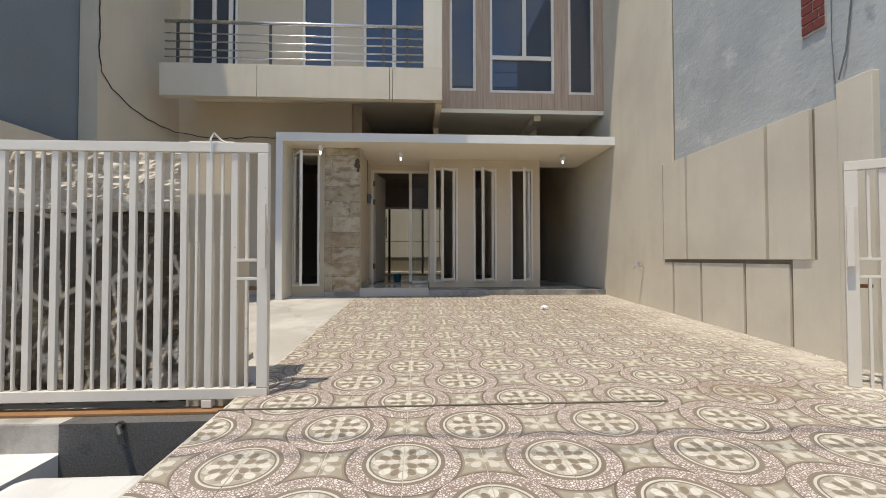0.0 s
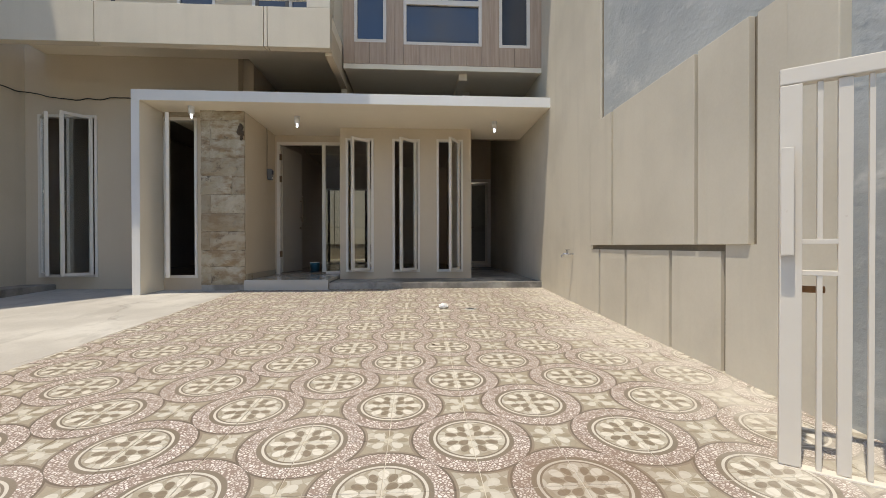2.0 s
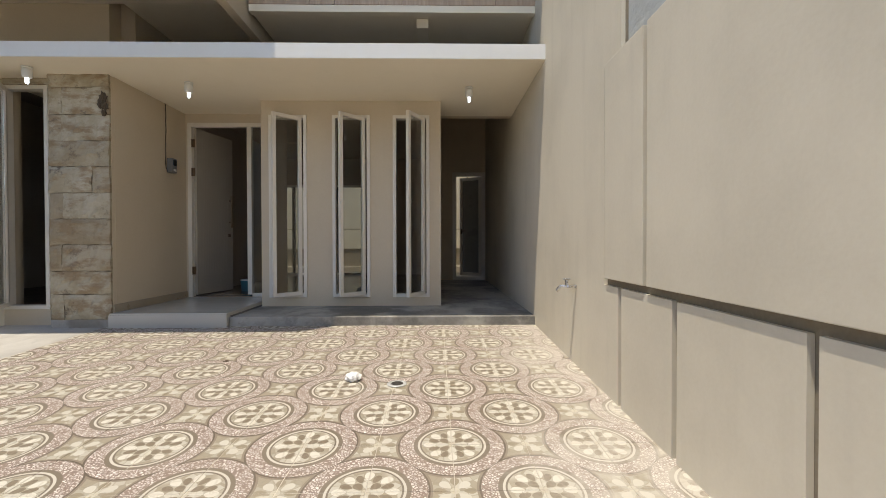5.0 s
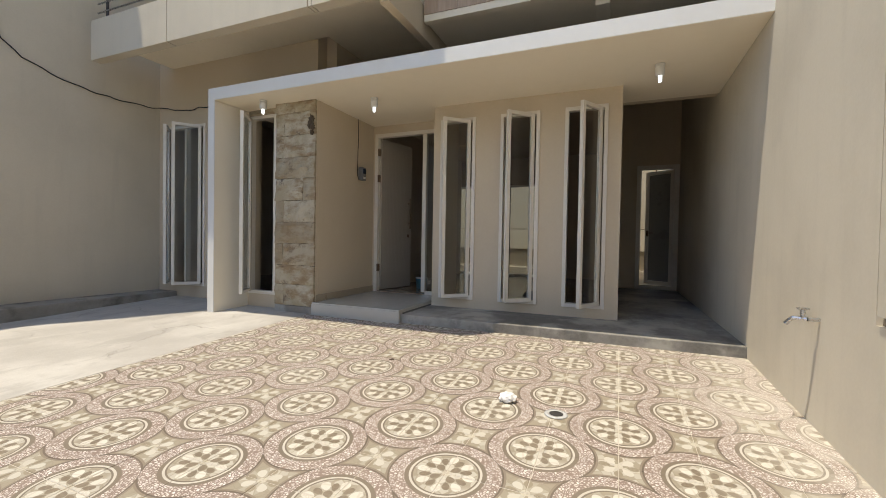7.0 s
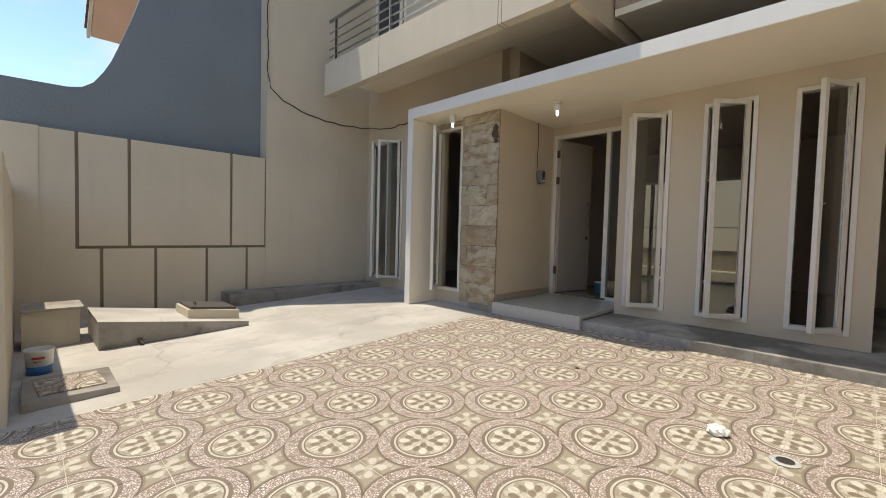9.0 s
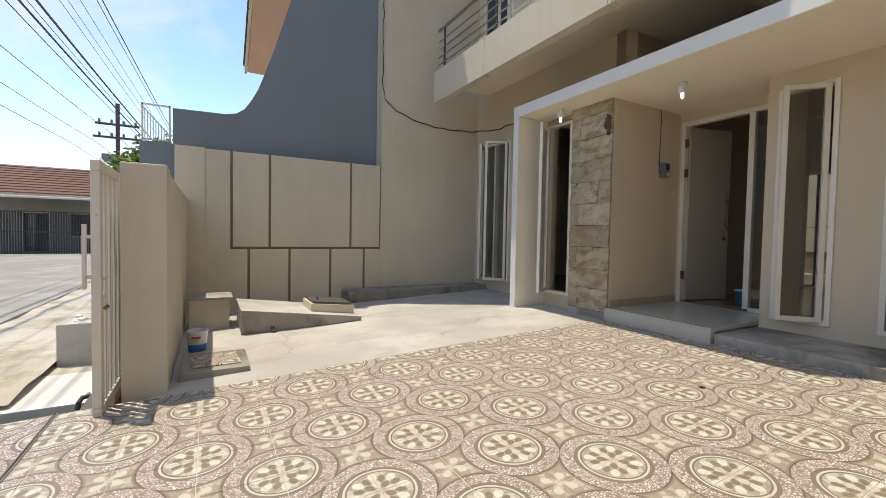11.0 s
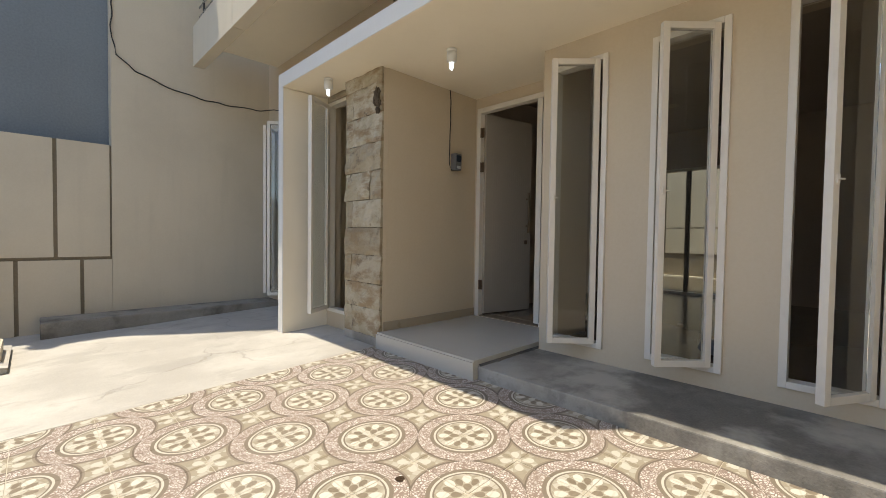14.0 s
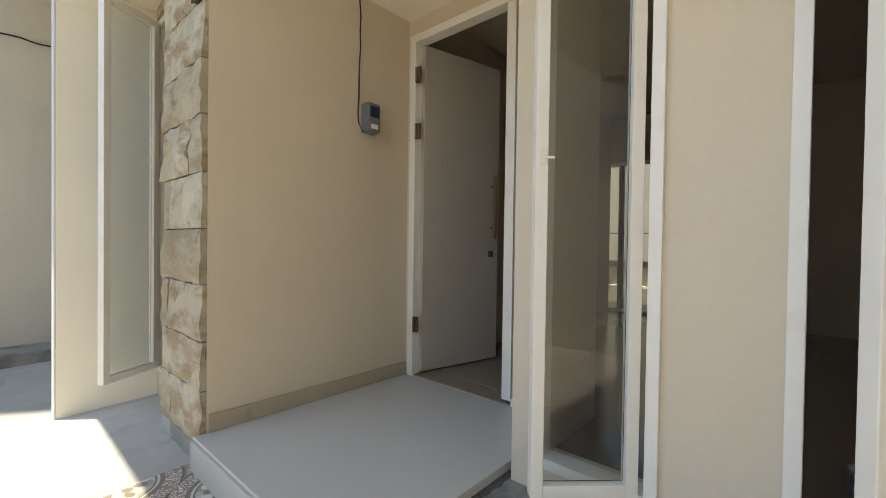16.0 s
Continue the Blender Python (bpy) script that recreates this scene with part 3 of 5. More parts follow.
# ---------------------------------------------------------------- gates
def gate(name, x_end, x_far, y, label, step=0.0708, low=-0.185, high=1.285, first=0.125, at=None):
    """A gate leaf in a plane of y; x_end is the free end with the lock."""
    d = 1 if x_far > x_end else -1
    z0, z1, fr = low, high, 0.062
    g = thing(name, label, "gate", "", "", at)

    def span(a, b):
        return min(a, b), max(a, b)
    for nm, a, b, c, e in (("top_rail", x_end, x_far, z1 - 0.058, z1), ("bottom_rail", x_end, x_far, z0, z0 + 0.062),
                           ("end_stile", x_end, x_end + d * fr, z0 + 0.063, z1 - 0.059), ("far_stile", x_far - d * fr, x_far, z0 + 0.063, z1 - 0.059)):
        part(nm, box(*span(a, b), y - 0.022, y + 0.022, c, e, 0.004), GATE, g)
    x, k = x_end + d * first, 0
    while abs(x_far - x) > 0.09:
        w = 0.0075 if k % 2 == 0 else 0.0185
        if k == 0:
            for c, e in ((z0 + 0.063, 0.50), (0.612, z1 - 0.059)):
                part("thin_bar", box(x - w, x + w, y - 0.012, y + 0.012, c, e, 0.002), GATE, g)
        else:
            part("thin_bar" if k % 2 == 0 else "bar", box(x - w, x + w, y - (0.008 if k % 2 == 0 else 0.012), y + (0.008 if k % 2 == 0 else 0.012), z0 + 0.063, z1 - 0.059, 0.003), GATE, g)
        x, k = x + d * step, k + 1
    for z in (0.49, 0.598):
        part("lock_crossbar", box(*span(x_end + d * fr, x_end + d * (first + step - 0.018)), y - 0.014, y + 0.014, z, z + 0.018, 0.002), GATE, g)
    hx = x_end + d * 0.018
    handle = part("handle", put(put(box(hx - 0.018, hx + 0.018, y - 0.062, y - 0.045, 0.56, 0.93, 0.003), hx - 0.009, hx + 0.009, y - 0.046, y - 0.02, 0.62, 0.64), hx - 0.009, hx + 0.009, y - 0.046, y - 0.02, 0.85, 0.87), GATE, g, "flat white pull handle")
    part("latch", tube(bmesh.new(), [(hx + d * 0.05, y + 0.03, 0.44), (hx + d * 0.11, y + 0.03, 0.44)], 0.012), RUST, g, "rusty sliding latch")
    for wx in (x_end + d * 0.34, x_far - d * (0.4 if abs(x_far - x_end) > 1 else 0.06)):
        part("wheel_bracket", box(wx - 0.03, wx + 0.03, y - 0.024, y + 0.024, z0 - 0.05, z0, 0.008), GATE, g)
    return g


gate_l = gate("sliding_gate", -0.392, -3.45, 2.765, "white steel sliding gate with upright bars, pushed open", 0.0718, -0.194, 1.295)
gate("swing_gate", 0.0, 0.575, 0.0, "white steel gate leaf standing open against the cream wall", 0.064, -0.240, 1.212, 0.109, pose(3.140, 2.722, 0, 0, 0, -37))
part("tied_cord", tube(bmesh.new(), [(-0.71, 2.735, 1.17), (-0.715, 2.73, 1.31), (-0.70, 2.735, 1.345), (-0.67, 2.765, 1.31), (-0.63, 2.795, 1.295)], 0.006, 6), PLASTICW, gate_l, "thin white cord tied over the top rail")
setting("gate_track", box(-3.5, -0.57, 2.70, 2.79, -0.262, -0.246, 0.003), RUST, "rusty steel gate track along the drain", "track")
setting("gate_track_floor", put(box(-0.57, 1.875, 2.535, 2.542, rise(2.535) - 0.01, rise(2.535) + 0.006, 0.001), -0.57, 1.875, 2.546, 2.556, rise(2.55) - 0.01, rise(2.55) + 0.003), TRACK, "dark steel gate track set in the tiles", "track")

# ---------------------------------------------------------------- windows
def bars(bm, x0, x1, y0, y1, z0, z1, w):
    for a in ((x0, x0 + w, z0, z1), (x1 - w, x1, z0, z1), (x0 + w, x1 - w, z0, z0 + w), (x0 + w, x1 - w, z1 - w, z1)):
        put(bm, a[0], a[1], y0, y1, a[2], a[3], 0.003)
    return bm


count = [0]


def window(x0, x1, y, z0, z1, sashes, label, pane=GLASS, fw=0.038):
    """A framed opening in a wall of y. sashes: (hinge x, hinge y, width, heading in degrees)."""
    count[0] += 1
    w = tagged(part("window_%d" % count[0], bars(bmesh.new(), x0, x1, y - 0.012, y + 0.07, z0, z1, fw), FRAME), label, "window", "", "structure")
    for hx, hy, wd, head in sashes:
        s = part("sash", bars(bmesh.new(), 0, wd, -0.02, 0.02, z0 + 0.030, z1 - 0.030, 0.039), FRAME, w)
        s.matrix_world = pose(hx, hy, 0, 0, 0, head)
        p = part("pane", box(0.04, wd - 0.04, -0.004, 0.002, z0 + 0.075, z1 - 0.075), pane, s)
        p.visible_shadow = False
        zc = (z0 + z1) / 2 + 0.03
        q = 1 if 90 < head % 360 < 270 else -1
        part("handle", put(box(wd - 0.030, wd - 0.014, -0.028 if q < 0 else 0.02, -0.02 if q < 0 else 0.028, zc - 0.022, zc + 0.022, 0.003), wd - 0.056, wd - 0.014, q * 0.028 - 0.004, q * 0.028 + 0.004, zc - 0.004, zc + 0.004, 0.002), FRAME, s)
        part("stay_arm", box(0.02, 0.20, -0.015, -0.006, z1 - 0.03, z1 - 0.024), STEEL, s)
    return w


window(0.75, 1.18, 7.885, 0.19, 2.27, [(1.115, 7.885, 0.335, 180 + 44)], "white framed tall casement window standing ajar")
window(1.47, 1.90, 7.885, 0.19, 2.27, [(1.835, 7.885, 0.335, 180 + 46)], "white framed tall casement window standing ajar")
window(2.16, 2.58, 7.885, 0.19, 2.27, [(2.515, 7.885, 0.335, 180 + 60)], "white framed tall casement window opened wide")
window(-1.615, -1.17, 7.285, 0.16, 2.37, [(-1.575, 7.265, 0.36, -58)], "white framed tall casement window opened beside stone pier")
wl = window(-3.36, -2.58, 7.42, 0.17, 2.42, [(-3.30, 7.40, 0.345, -42), (-2.635, 7.40, 0.345, 180 + 54)], "white framed double casement window with both sashes open")
part("mullion", box(-2.985, -2.945, 7.41, 7.48, 0.215, 2.375, 0.003), FRAME, wl)

# upper floor windows
def fixed(x0, x1, y, z0, z1, label, cols=(), rails=()):
    count[0] += 1
    w = tagged(part("window_%d" % count[0], bars(bmesh.new(), x0, x1, y - 0.015, y + 0.06, z0, z1, 0.042), FRAME), label, "window", "", "structure")
    part("pane", box(x0 + 0.035, x1 - 0.035, y + 0.02, y + 0.028, z0 + 0.035, z1 - 0.035), TINT, w, "dark reflecting glass")
    for a, b, c in cols:
        part("mullion", box(a - 0.034, a + 0.034, y - 0.012, y + 0.018, b, c, 0.003), FRAME, w)
    for a in rails:
        part("transom", box(x0 + 0.042, x1 - 0.042, y - 0.012, y + 0.018, a - 0.036, a + 0.036, 0.003), FRAME, w)
    return w


BX = 7.2
fixed(0.99, 1.43, BX, 3.43, 5.4, "tall white framed upper window with dark glass")
fixed(1.67, 2.77, BX, 3.41, 5.4, "wide white framed upper window divided by bars", [(2.26, 4.04, 5.36)], [4.01])
fixed(3.02, 3.46, BX, 3.40, 5.4, "tall white framed upper window with dark glass")
fixed(-3.36, -2.58, 7.42, 3.35, 5.4, "white framed balcony window with dark glass", [(-2.97, 3.39, 5.36), (-2.70, 3.39, 5.36)])
fixed(-1.50, -0.98, 7.42, 3.35, 5.4, "narrow white framed balcony window with blue glass")
fixed(-0.47, 0.62, 7.42, 3.40, 5.4, "white framed sliding balcony door with dark glass", [(0.05, 3.44, 5.36)])

# ---------------------------------------------------------------- house walls
wall("wall_back_left", holed(-3.53, -0.67, -0.3, 6.3, 7.42, 7.58, [(-3.36, -2.58, 0.17, 2.42), (-3.36, -2.58, 3.35, 5.4), (-1.50, -0.98, 3.35, 5.4), (-1.72, -0.67, -0.3, 2.44)]), TAUPE, "taupe rendered wall behind the yard and balcony")
wall("wall_entry_window", holed(-1.63, -1.06, -0.3, 2.44, 7.285, 7.44, [(-1.615, -1.17, 0.16, 2.37)]), TAUPE, "taupe rendered wall round the tall window")
wall("wall_porch_side", box(-1.065, -0.49, 7.235, 8.50, -0.3, 2.44), TAUPE, "taupe rendered side wall of the entrance porch")
wall("wall_door", holed(-0.495, 0.72, 0.0, 2.59, 8.40, 8.54, [(-0.46, 0.70, 0.136, 2.325)]), TAUPE, "taupe rendered wall round the front door")
wall("wall_front", put(put(holed(0.66, 2.71, 0.05, 2.44, 7.89, 8.05, [(0.75, 1.18, 0.19, 2.27), (1.47, 1.90, 0.19, 2.27), (2.16, 2.58, 0.19, 2.27)]), 0.66, 0.72, 8.05, 8.40, 0.05, 2.44), 2.57, 2.71, 8.05, 11.42, 0.05, 3.5), TAUPE, "taupe rendered front wall with three slit windows")
wall("wall_above_canopy", put(put(put(box(-0.67, -0.52, 7.58, 10.5, 2.566, 3.4), -0.67, 0.82, 10.5, 10.65, 2.60, 3.4), 0.82, 3.63, 8.46, 8.6, 2.45, 3.4), 0.73, 0.819, 7.62, 10.5, 2.71, 3.249), TAUPE, "taupe walls of the dark recess above the canopy")
wall("wall_upper_recess", holed(-0.67, 0.84, 3.401, 6.3, 7.42, 7.58, [(-0.47, 0.62, 3.40, 5.4)]), TAUPE, "taupe rendered upper wall at the balcony")

# canopy with its fin
canopy = setting("canopy", put(box(-1.72, 3.63, 6.80, 8.46, 2.435, 2.565, 0.006), -1.72, -1.625, 6.80, 7.42, -0.2, 2.434, 0.006), SOFFIT, "cream porch canopy slab with a side fin", "canopy")
part("fascia", put(put(box(-1.725, 3.63, 6.793, 6.799, 2.438, 2.57), -1.725, -1.625, 6.793, 6.799, -0.1, 2.437), -1.726, -1.721, 6.80, 7.415, -0.1, 2.565), WHITE, canopy, "white painted canopy front edge")
# Unseen dark sheet added on the canopy top to cut bounce into the recess.
part("dimming_sheet", box(-1.70, 3.62, 6.83, 8.44, 2.566, 2.576, 0.002), SHADECEMENT, canopy, "unseen dark sheet added to dim the recess above")
setting("ceiling_passage", box(2.71, 3.63, 8.60, 11.4, 3.41, 3.5), TAUPE, "shaded ceiling of the side passage", "ceiling")

# balcony
balcony = setting("balcony", box(-3.24, 0.82, 6.521, 7.418, 3.25, 3.40), SOFFIT, "cream balcony slab over the yard", "balcony")
for x0, x1 in ((-3.24, -1.876), (-1.868, 0.04), (0.046, 0.082), (0.088, 0.82)):
    part("parapet_panel", box(x0, x1, 6.40, 6.52, 2.965, 3.44, 0.004), BEIGE, balcony)
part("column", box(0.545, 0.82, 6.40, 6.62, 3.441, 6.3, 0.006), CREAM, balcony, "square cream balcony column")
part("beam", box(0.73, 0.82, 6.53, 7.618, 2.93, 3.248, 0.004), TAUPE, balcony, "shaded beam below the balcony")
for k in range(5):
    z = (4.075, 3.90, 3.78, 3.66, 3.55)[k]
    r = 0.026 if k == 0 else 0.011
    part("handrail" if k == 0 else "rail", tube(bmesh.new(), [(-3.20, 6.46, z), (0.545, 6.46, z)], r, 12), STEEL, balcony, "polished steel tube", True)
for x in (-3.02, -1.70, -0.05, 0.30):
    part("baluster", box(x - 0.020, x + 0.020, 6.452, 6.468, 3.441, 4.06, 0.003), DARKSTEEL, balcony, "dark steel upright")

# upper box front
upper = wall("wall_upper_box", holed(0.84, 3.63, 3.13, 6.3, 7.215, 7.35, [(0.99, 1.43, 3.43, 5.4), (1.67, 2.77, 3.41, 5.4), (3.02, 3.46, 3.40, 5.4)]), TAUPE, "upper front clad in brown wood-look boards")
edges = [0.84, 0.99, 1.20, 1.43, 1.55, 1.67, 1.89, 2.11, 2.33, 2.55, 2.77, 2.90, 3.02, 3.24, 3.46, 3.628]
holes = [(0.99, 1.43, 3.43), (1.67, 2.77, 3.41), (3.02, 3.46, 3.40)]
for a, b in zip(edges, edges[1:]):
    z1 = next((h[2] for h in holes if h[0] - 0.01 < a and b < h[1] + 0.01), 6.3)
    part("board", box(a + 0.0015, b - 0.0015, 7.185, 7.214, 3.13, z1, 0.002), BOARD, upper)
    if z1 < 6:
        part("board", box(a + 0.0015, b - 0.0015, 7.185, 7.214, 5.4, 6.3, 0.002), BOARD, upper)
setting("upper_soffit", put(put(box(0.84, 3.628, 7.19, 8.45, 3.085, 3.128), 2.46, 2.58, 7.35, 8.44, 2.99, 3.084, 0.004), 0.84, 3.628, 7.19, 7.26, 3.06, 3.085), SOFFIT, "cream painted soffit under the upper front", "soffit")
setting("ceiling_recess", box(-0.52, 0.819, 7.419, 10.5, 3.25, 3.40), SOFFIT, "shaded ceiling over the canopy recess", "ceiling")
setting("roof_slab", box(-3.75, 3.95, 6.30, 12.1, 6.3, 6.5), WHITE, "flat white roof slab over the house", "roof")
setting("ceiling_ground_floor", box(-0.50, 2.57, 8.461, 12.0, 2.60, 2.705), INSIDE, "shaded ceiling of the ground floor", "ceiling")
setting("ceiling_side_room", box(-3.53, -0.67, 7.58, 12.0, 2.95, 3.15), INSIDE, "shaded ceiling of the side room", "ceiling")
setting("floor_upper", box(-3.53, 2.70, 10.66, 12.0, 3.20, 3.3), INFLOOR, "brown tiled upper floor", "floor")

# ---------------------------------------------------------------- inside
setting("floor_inside", put(put(box(-0.49, 2.57, 8.54, 12.0, 0.0, 0.150), 0.72, 2.57, 8.05, 8.54, 0.0, 0.150), -0.46, 0.70, 8.402, 8.54, 0.05, 0.145), INFLOOR, "brown glossy floor tiles inside", "floor")
setting("floor_side_room", box(-3.53, -0.64, 7.58, 12.0, 0.0, 0.145), INFLOOR, "brown glossy floor tiles of the side room", "floor")
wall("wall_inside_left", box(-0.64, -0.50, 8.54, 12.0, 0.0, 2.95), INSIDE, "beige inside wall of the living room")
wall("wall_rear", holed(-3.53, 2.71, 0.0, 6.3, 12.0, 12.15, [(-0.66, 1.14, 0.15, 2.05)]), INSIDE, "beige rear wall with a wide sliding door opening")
wall("wall_passage_end", holed(2.71, 3.628, 0.0, 3.41, 11.3, 11.42, [(2.98, 3.622, 0.09, 2.20)]), TAUPE, "shaded end wall of the side passage")
court = wall("wall_courtyard", box(-3.53, 3.95, 15.92, 16.1, -0.3, 3.6), GROOVE, "sunlit cream courtyard wall with brown joints")
for x0, x1 in ((-3.5, -1.0), (-0.96, 1.2), (1.24, 3.6)):
    for z0, z1 in ((0.66, 1.24), (1.265, 3.6)):
        part("render_panel", box(x0, x1, 15.895, 15.919, z0, z1, 0.003), CREAM, court)
part("kerb", box(-3.5, 3.6, 15.80, 15.919, -0.1, 0.135, 0.006), CREAM, court, "cream kerb at the wall foot")
setting("floor_courtyard", put(box(-3.53, 2.71, 12.15, 15.92, -0.2, 0.1), 2.71, 3.628, 11.42, 15.92, -0.2, 0.1), COURTTILE, "tan tiled courtyard floor with shade in its colour", "floor")
rear = window(-0.66, 1.14, 12.03, 0.15, 2.05, [], "wide sliding rear door onto the courtyard")
for x in (-0.37, 0.56):
    part("mullion", box(x - 0.03, x + 0.03, 12.02, 12.07, 0.19, 2.01, 0.003), DARKSTEEL, rear)
part("pane", box(-0.62, 1.10, 12.055, 12.06, 0.19, 2.01), GLASS, rear).visible_shadow = False

# rear passage door
count_door = setting("door_2", bars(bmesh.new(), 2.98, 3.622, 11.28, 11.36, 0.09, 2.20, 0.07), FRAME, "white framed glazed passage door, ajar", "door")
leaf = part("door_leaf", bars(bmesh.new(), 0, 0.49, -0.02, 0.02, 0.165, 2.125, 0.06), FRAME, count_door)
leaf.matrix_world = pose(3.555, 11.33, 0, 0, 0, 180 - 34)
part("pane", box(0.06, 0.43, -0.004, 0.002, 0.225, 2.065), SMOKED, leaf, "smoked glass pane")
part("door_handle", put(box(0.425, 0.45, 0.02, 0.05, 1.0, 1.10, 0.003), 0.33, 0.44, 0.045, 0.06, 1.05, 1.065, 0.003), BRONZE, leaf)

# front door
door = setting("door_1", put(put(put(put(box(-0.46, -0.41, 8.385, 8.46, 0.136, 2.325, 0.003), 0.65, 0.70, 8.385, 8.46, 0.136, 2.325, 0.003), -0.41, 0.65, 8.385, 8.46, 2.275, 2.325, 0.003), 0.275, 0.332, 8.39, 8.455, 0.165, 2.274, 0.003), 0.332, 0.65, 8.39, 8.455, 0.137, 0.18, 0.003), FRAME, "front door with white frame, standing open inwards", "door")
leaf = part("door_leaf", box(0, 0.655, -0.02, 0.02, 0.160, 2.268, 0.004), DOORPAINT, door, "pale fluted wooden door leaf")
leaf.matrix_world = pose(-0.395, 8.44, 0, 0, 0, 77.5)
for k in range(16):
    part("flute", box(0.10 + k * 0.030, 0.126 + k * 0.030, -0.0207, -0.0195, 0.40, 2.16, 0.0005), DOORPAINT, leaf)
part("pull_handle", put(put(tube(bmesh.new(), [(0.585, -0.06, 1.03), (0.585, -0.06, 1.48)], 0.013), 0.578, 0.592, -0.06, -0.02, 1.10, 1.115), 0.578, 0.592, -0.06, -0.02, 1.40, 1.415), BRONZE, leaf, "dark bronze pull bar")
part("lock", box(0.56, 0.60, -0.032, -0.02, 0.90, 0.945, 0.004), BRONZE, leaf)
for z in (0.42, 1.66, 2.02):
    part("hinge", put(tube(bmesh.new(), [(-0.41, 8.392, z), (-0.41, 8.392, z + 0.10)], 0.009), -0.41, -0.375, 8.396, 8.402, z, z + 0.10), BRONZE, door)
p = part("side_pane", box(0.33, 0.655, 8.42, 8.426, 0.18, 2.28), GLASS, door)
p.visible_shadow = False

# ---------------------------------------------------------------- stone pier
pier = setting("stone_pier", box(-1.062, -0.492, 7.195, 7.236, 0.0, 2.43), TAUPE, "porch pier clad in rough split stone blocks", "pier")


def split_stone(w, h, d, seed):
    bm = bmesh.new()
    nx, nz = max(4, int(w / 0.035)), max(4, int(h / 0.035))
    g = {}
    for i in range(nx + 1):
        for j in range(nz + 1):
            x, z = w * i / nx, h * j / nz
            edge = min(i, nx - i, j, nz - j)
            f = 0.72 if edge == 0 else 0.96 if edge == 1 else 1.0
            y = -d * f * (0.85 + 0.45 * noise.fractal((x * 9 + seed * 3.1, z * 9, seed * 1.7), 0.8, 2.0, 4))
            jig = 0.006 * noise.noise((x * 15, z * 15, seed))
            g[i, j] = bm.verts.new((x + (jig if 0 < j < nz or edge else 0), y, z + (jig if edge == 0 else 0)))
    for i in range(nx):
        for j in range(nz):
            bm.faces.new((g[i, j], g[i + 1, j], g[i + 1, j + 1], g[i, j + 1]))
    ring = [g[i, 0] for i in range(nx + 1)] + [g[nx, j] for j in range(1, nz + 1)] + [g[i, nz] for i in range(nx - 1, -1, -1)] + [g[0, j] for j in range(nz - 1, 0, -1)]
    low = [bm.verts.new((v.co.x, 0.0, v.co.z)) for v in ring]
    for k in range(len(ring)):
        bm.faces.new((ring[k], low[k], low[(k + 1) % len(ring)], ring[(k + 1) % len(ring)]))
    return bm


rng = random.Random(5)
z, rows = 0.075, (0.245, 0.225, 0.255, 0.25, 0.25, 0.255, 0.245, 0.255, 0.26, 0.13)
cuts = (0.13, None, 0.12, None, 0.13, 0.41, None, 0.12, 0.13, None)
for k, (h, c) in enumerate(zip(rows, cuts)):
    spans = [(0.0, 0.58)] if c is None else [(0.0, c), (c, 0.58)]
    for a, b in spans:
        s = part("stone_block", split_stone(b - a - 0.005, h - 0.005, 0.032 + 0.014 * rng.random(), k * 2.3 + a * 5), STONE, pier)
        s.location = (-1.068 + a, 7.194, z)
    z += h
# Thin brown sheet puts the shade between the blocks into colour.
part("mortar_bed", box(-1.060, -0.496, 7.1885, 7.1945, 0.075, 2.43), JOINTSHADE, pier, "brown sheet with the joints' shade in its colour")
part("plinth", box(-1.066, -0.488, 7.165, 7.194, -0.05, 0.072, 0.006), BLOCK, pier, "grey cement plinth")
for k, (x, z, s) in enumerate(((-0.535, 2.20, 0.055), (-0.555, 2.145, 0.045), (-0.515, 2.125, 0.04), (-0.525, 2.06, 0.03))):
    lump = bmesh.new()
    bmesh.ops.create_icosphere(lump, subdivisions=3, radius=1)
    for v in lump.verts:
        f = 1 + 0.6 * noise.noise(v.co * 2.2 + Vector((k * 5, 0, 0)))
        v.co = Vector((v.co.x * s * 0.6 * f, v.co.y * 0.022 * f, v.co.z * s * f))
    part("broken_patch", lump, BARK, pier, "dark brown broken patch").location = (x, 7.150, z)
s = part("stone_block", split_stone(0.53, 0.062, 0.03, 31.0), STONE, pier)
s.location = (-1.60, 7.284, 2.373)

# ---------------------------------------------------------------- fittings
def lamp(x, y):
    t = thing("ceiling_lamp", "white lamp holder with a bare tube bulb under the canopy", "lamp", "canopy lamps", "", pose(x, y, 2.434))
    part("rose", lathe(bmesh.new(), [(0.040, 0), (0.042, -0.010), (0.038, -0.018)]), BULBCAP, t, "", True)
    part("holder", lathe(bmesh.new(), [(0.036, -0.018), (0.040, -0.05), (0.038, -0.095), (0.026, -0.102)]), BULBCAP, t, "", True)
    b = bmesh.new()
    for a in range(3):
        cx, cy = 0.011 * math.cos(a * 2.094), 0.011 * math.sin(a * 2.094)
        tube(b, [(cx, cy, -0.10), (cx, cy, -0.148), (cx * 0.6, cy * 0.6, -0.156)], 0.007, 8)
    part("bulb", b, BULB, t, "white tube bulb", True)


for x, y in ((-1.10, 7.0), (0.16, 7.36), (3.0, 7.46)):
    lamp(x, y)

